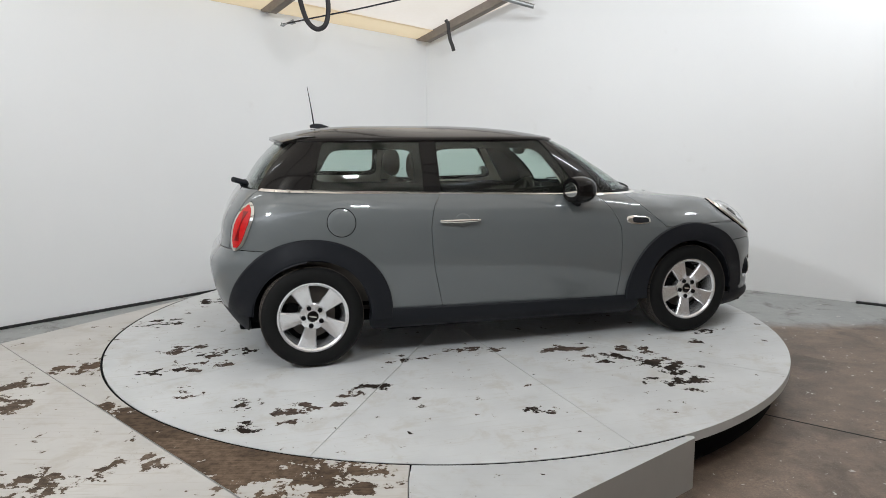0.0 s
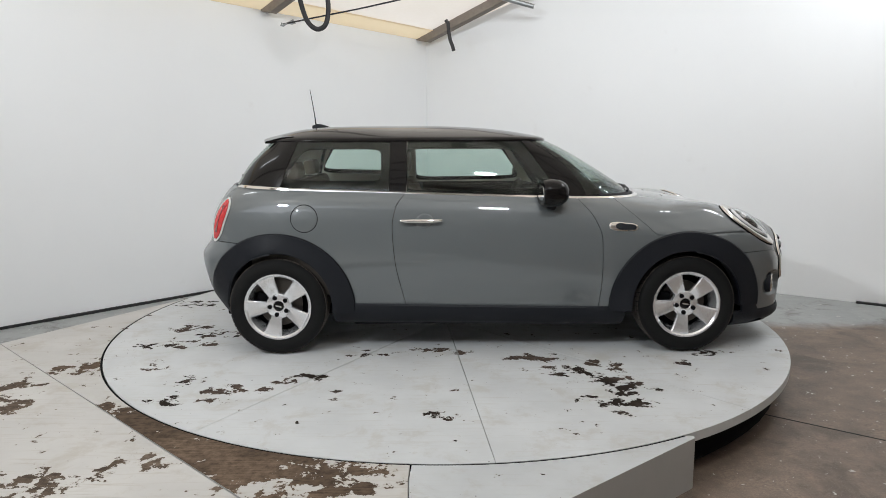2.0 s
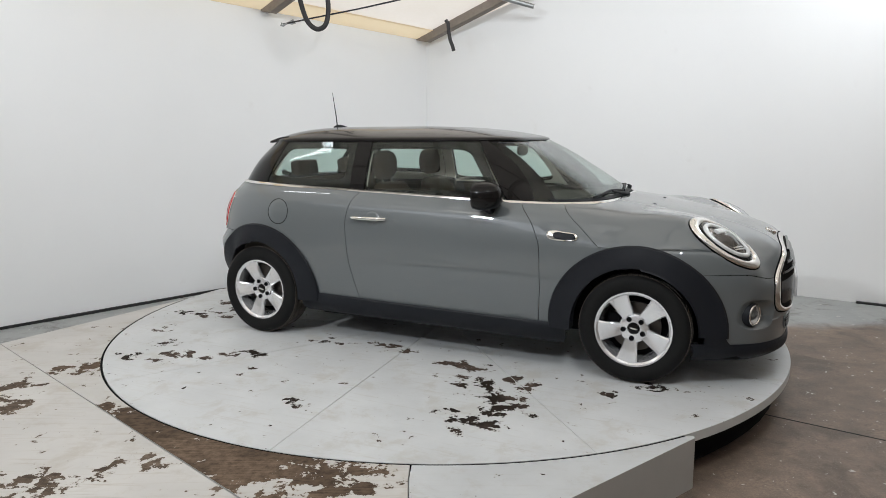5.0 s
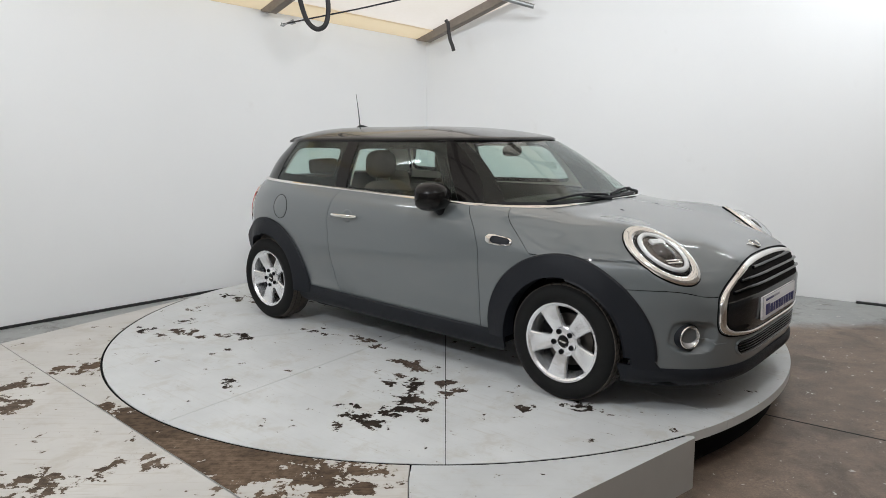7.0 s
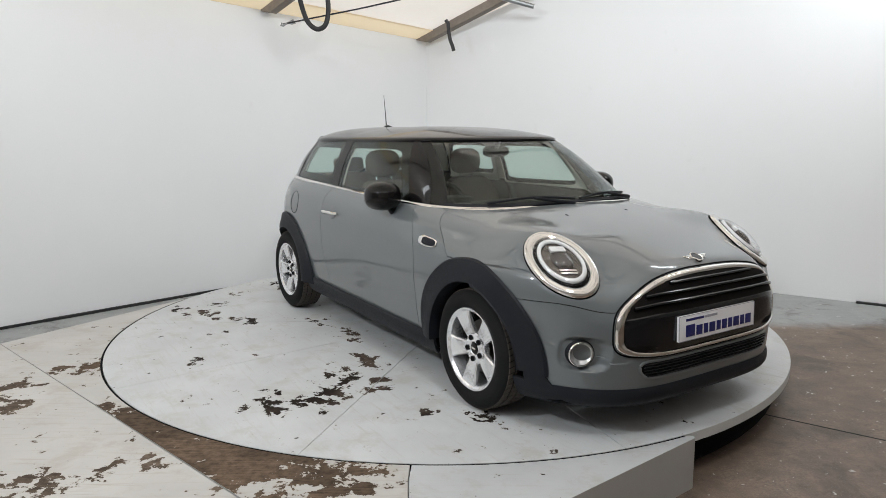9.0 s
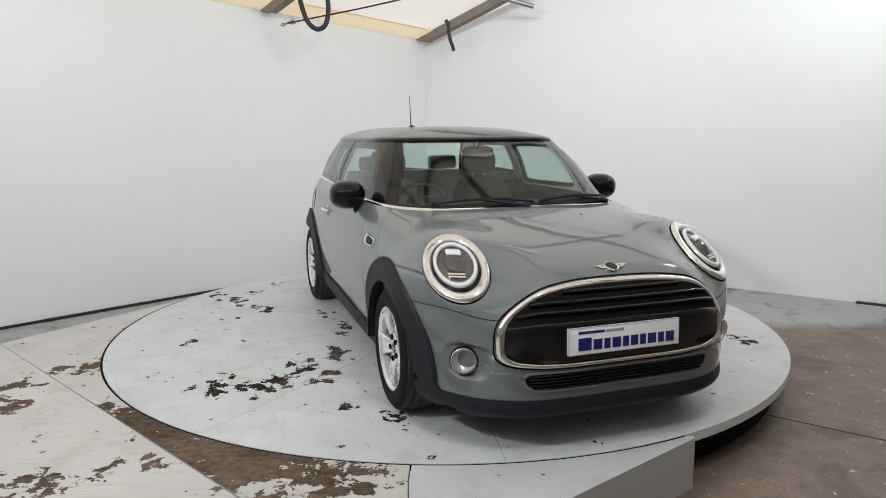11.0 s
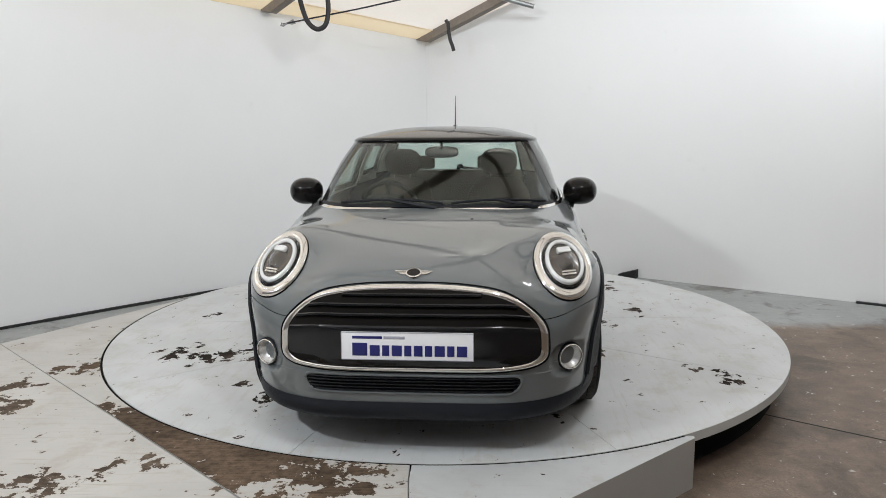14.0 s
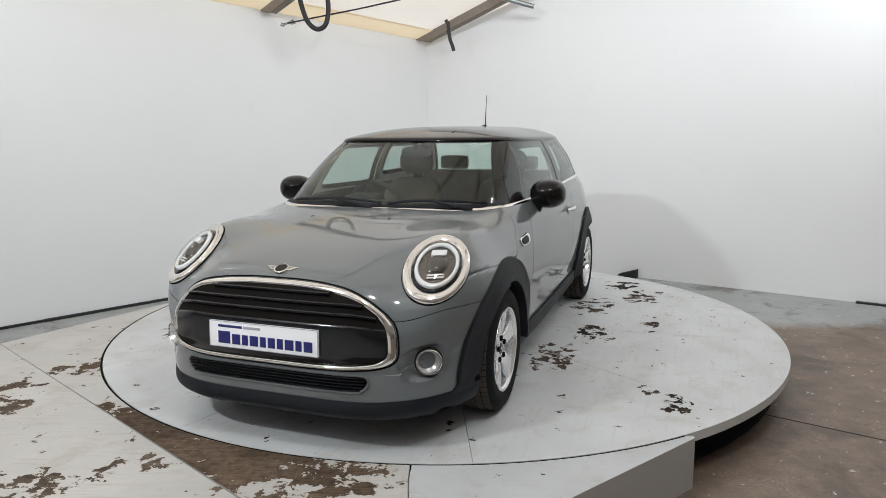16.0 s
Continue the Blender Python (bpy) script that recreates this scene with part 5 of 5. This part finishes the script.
# fuel flap in the right-hand wing: a round shut line
bm = bmesh.new()
rows = []
for k, o in ((1.0, -.004), (1.0, .0012), (.97, .0024), (.5, .0026), (.02, .0026)):
    rows.append([bm.verts.new(side(-1.068 + .079 * k * math.cos(t), .843 + .079 * k * math.sin(t), -1, o)) for t in [math.tau * i / 48 for i in range(48)]])
for A, B in zip(rows[:-1], rows[1:]):
    for i in range(48):
        bm.faces.new((A[i], A[(i + 1) % 48], B[(i + 1) % 48], B[i]))
flap = part("fuel_flap", bm, M_PAINT, car, "round grey fuel flap", 50)
bm = bmesh.new()
tube(bm, [side(-1.068 + .0815 * math.cos(t), .843 + .0815 * math.sin(t), -1, .0006) for t in [math.tau * i / 48 for i in range(48)]], .0022, 6, True)
part("flap_gap", bm, M_DARK, flap, "dark shut line")

# washers, wipers, cowl
for s in (-1, 1):
    bm = bmesh.new()
    rows = []
    for t in steps(0, 1, 6):
        x = lerp(1.235, 1.275, t)
        h = .010 * math.sin(math.pi * (0.15 + .85 * t)) + .001
        rows.append([bm.verts.new((x, s * .22 + .012 * math.cos(b), .914 - .16 * (x - 1.235) + h * math.sin(b))) for b in steps(0, math.pi, 7)])
    for A, B in zip(rows[:-1], rows[1:]):
        for k in range(6):
            bm.faces.new((A[k], A[k + 1], B[k + 1], B[k]))
    part("washer_jet", bm, M_PLASTIC, car, "black washer jet")


def glass_pt(y, z, off):
    a = a_y("top", z, y)
    return pt("top", z, a if y >= 0 else -a, off)


for y0, y1, py in ((-.50, .06, .02), (.10, .60, .55)):
    wp = empty("wiper")
    wp.parent = car
    bm = bmesh.new()
    tube(bm, [glass_pt(lerp(y0, y1, t), .972 + .018 * math.sin(math.pi * t), .020) for t in steps(0, 1, 14)], lambda t: .007, 8)
    part("blade", bm, M_PLASTIC, wp, "black wiper blade")
    bm = bmesh.new()
    tube(bm, [glass_pt(lerp(py, (y0 + y1) / 2, t), lerp(.952, .988, t), .034) for t in steps(0, 1, 8)], lambda t: lerp(.012, .007, t), 8)
    part("arm", bm, M_PLASTIC, wp, "black wiper arm")
bm = bmesh.new()
pts = []
for z, off in ((.945, -.01), (.955, .012), (.966, .004)):
    e = a_y("top", z, .66)
    pts.append([pt("top", z, lerp(-e, e, j / 50), off) for j in range(51)])
sheet(bm, normals(pts), 0.02)
part("cowl", bm, M_PLASTIC, car, "black scuttle cowl")
# rear wiper
bm = bmesh.new()
tube(bm, [(-1.575, 0, 1.03), (-1.64, .0, 1.05), (-1.655, .03, 1.053)], .018, 10)
tube(bm, [(-1.64, .0, 1.045), (-1.63, .15, 1.03), (-1.60, .32, 1.015)], .011, 8)
part("rear_wiper", bm, M_PLASTIC, tailgate, "black rear wiper")

# ---- cabin ----
bm = bmesh.new()
rows = []
for x, z in ((.74, .62), (.73, .88), (.66, .925), (.50, .930), (.38, .905), (.33, .84), (.34, .70), (.42, .55)):
    rows.append([bm.verts.new((x - .05 * abs(y / .68) ** 2, y, z + .012 * math.cos(y * 4))) for y in steps(-.69, .69, 23)])
for A, B in zip(rows[:-1], rows[1:]):
    for k in range(22):
        bm.faces.new((A[k], A[k + 1], B[k + 1], B[k]))
part("dashboard", bm, M_TRIM, car, "dark moulded dashboard")
binn = bmesh.new()
box(binn, (.30, -.47, .86), (.46, -.24, .965), None, .03)
part("instrument_pod", binn, M_TRIM, car, "dark instrument pod")
wheel_m = pose(.20, -.355, .865, 0, -68, 0)
bm = bmesh.new()
tube(bm, [wheel_m @ Vector((.182 * math.cos(t), .182 * math.sin(t), 0)) for t in [math.tau * i / 40 for i in range(40)]], .0165, 10, True)
for t in (0.0, math.pi * .62, -math.pi * .62):
    tube(bm, [wheel_m @ Vector((.04 * math.cos(t), .04 * math.sin(t), -.012)), wheel_m @ Vector((.178 * math.cos(t), .178 * math.sin(t), 0))], .018, 8)
bmesh.ops.create_uvsphere(bm, u_segments=16, v_segments=10, radius=.062, matrix=wheel_m @ Matrix.Diagonal((1, 1, .4, 1)))
part("steering_wheel", bm, M_TRIM, car, "dark three-spoke steering wheel")


def seat(x, y):
    st = empty("seat", pose(x, y, 0))
    st.parent = car
    bm = bmesh.new()
    box(bm, (-.05, -.24, .30), (.46, .24, .50), pose(0, 0, 0, 0, -4, 0), .06)
    part("cushion", bm, M_SEAT, st, "taupe cloth cushion")
    bm = bmesh.new()
    rows = []
    for z, w, t in ((.42, .23, .13), (.60, .245, .13), (.80, .245, .12), (.92, .22, .10), (1.0, .17, .08), (1.02, .12, .05)):
        xx = -.02 - (z - .42) * .26
        rows.append([bm.verts.new((xx + dx * t, q * w, z)) for q, dx in ((-1, -.2), (-.98, .55), (-.8, .62), (-.5, .45), (0, .40), (.5, .45), (.8, .62), (.98, .55), (1, -.2), (.8, -.5), (0, -.55), (-.8, -.5))])
    for A, B in zip(rows[:-1], rows[1:]):
        for k in range(12):
            bm.faces.new((A[k], A[(k + 1) % 12], B[(k + 1) % 12], B[k]))
    bm.faces.new(rows[-1])
    part("backrest", bm, M_SEAT, st, "taupe cloth backrest", 60)
    bm = bmesh.new()
    bmesh.ops.create_uvsphere(bm, u_segments=20, v_segments=14, radius=1)
    for v in bm.verts:
        v.co = Vector((-.205 + .055 * v.co.x, .135 * math.copysign(abs(v.co.y) ** .7, v.co.y), 1.135 + .098 * math.copysign(abs(v.co.z) ** .75, v.co.z)))
    hr = part("headrest", bm, M_SEAT, st, "taupe headrest", 60)
    for q in (-.06, .06):
        bm = bmesh.new()
        tube(bm, [(-.175, q, .99), (-.20, q, 1.07)], .006, 8)
        part("post", bm, M_CHROME, hr, "steel headrest post")


seat(-.31, -.36)
seat(-.32, .36)
bench = empty("rear_bench")
bench.parent = car
bm = bmesh.new()
box(bm, (-1.08, -.56, .34), (-.62, .56, .54), None, .06)
part("cushion", bm, M_SEAT, bench, "taupe cloth bench cushion")
bm = bmesh.new()
box(bm, (-.08, -.56, -.25), (.06, .56, .31), Matrix.Translation((-1.12, 0, .74)) @ pose(0, 0, 0, 0, -14, 0), .05)
part("backrest", bm, M_SEAT, bench, "taupe cloth bench backrest")
for y in (-.30, .30):
    bm = bmesh.new()
    box(bm, (-.045, -.12, -.055), (.04, .12, .055), Matrix.Translation((-1.215, y, 1.105)) @ pose(0, 0, 0, 0, -10, 0), .03)
    part("headrest", bm, M_SEAT, bench)
bm = bmesh.new()
box(bm, (-1.53, -.58, .955), (-1.24, .60, .985), None, .01)
part("parcel_shelf", bm, M_TRIM, car, "dark parcel shelf")
bm = bmesh.new()
bmesh.ops.create_uvsphere(bm, u_segments=20, v_segments=12, radius=1)
for v in bm.verts:
    v.co = Vector((.345 + .018 * v.co.x, .105 * math.copysign(abs(v.co.y) ** .7, v.co.y), 1.228 + .036 * math.copysign(abs(v.co.z) ** .7, v.co.z)))
tube(bm, [(.36, 0, 1.25), (.40, 0, 1.30)], .010, 8)
part("cabin_mirror", bm, M_PLASTIC, car, "dark cabin mirror")
for i, s in enumerate((-1, 1)):
    bm = bmesh.new()
    strip(bm, "low", steps(SILL + .05, BELT - .004, 10), lambda z: a_x("low", z, .62), lambda z: a_x("low", z, -.42), 12, -.045, .02, s)
    part("door_card", bm, M_TRIM, doors[i], "dark door lining")
    bm = bmesh.new()
    strip(bm, "low", steps(.33, BELT - .004, 10), lambda z: a_x("low", z, -.52), lambda z: a_x("low", z, -1.45), 16, -.045, .02, s)
    part("side_lining", bm, M_TRIM, car)
bm = bmesh.new()
box(bm, (-1.45, -.49, .242), (.69, .49, .27))
part("carpet", bm, M_TRIM, car, "dark carpet")

tagged(car, "grey three-door hatchback with a black roof and black cladding", "car")

# ---- what moves ----
TURN = [(0, 16.25), (0.5, 12.16), (1, 8.22), (1.5, 4.24), (2, 0.12), (2.5, -4.14), (3, -8.26), (3.5, -12.5), (4, -16.69),
        (5.25, -26.80), (6.5, -36.94), (7, -41.13), (7.5, -45.15), (8, -49.10), (8.5, -53.08), (9, -57.15), (10.25, -65.9), (11.5, -74.41),
        (12, -78.39), (12.5, -82.35), (13, -86.33), (13.5, -90.28), (14, -94.20), (14.5, -98.15), (15, -102.20), (15.5, -106.25), (16, -110.25)]
CAR_ON = pose(0.2204, 0.0223, 0.0)


def motions():
    walk(turntable, [(t, pose(0, 0, 0, 0, 0, a)) for t, a in TURN])
    walk(car, [(t, pose(0, 0, 0, 0, 0, a) @ CAR_ON) for t, a in TURN])


motions()
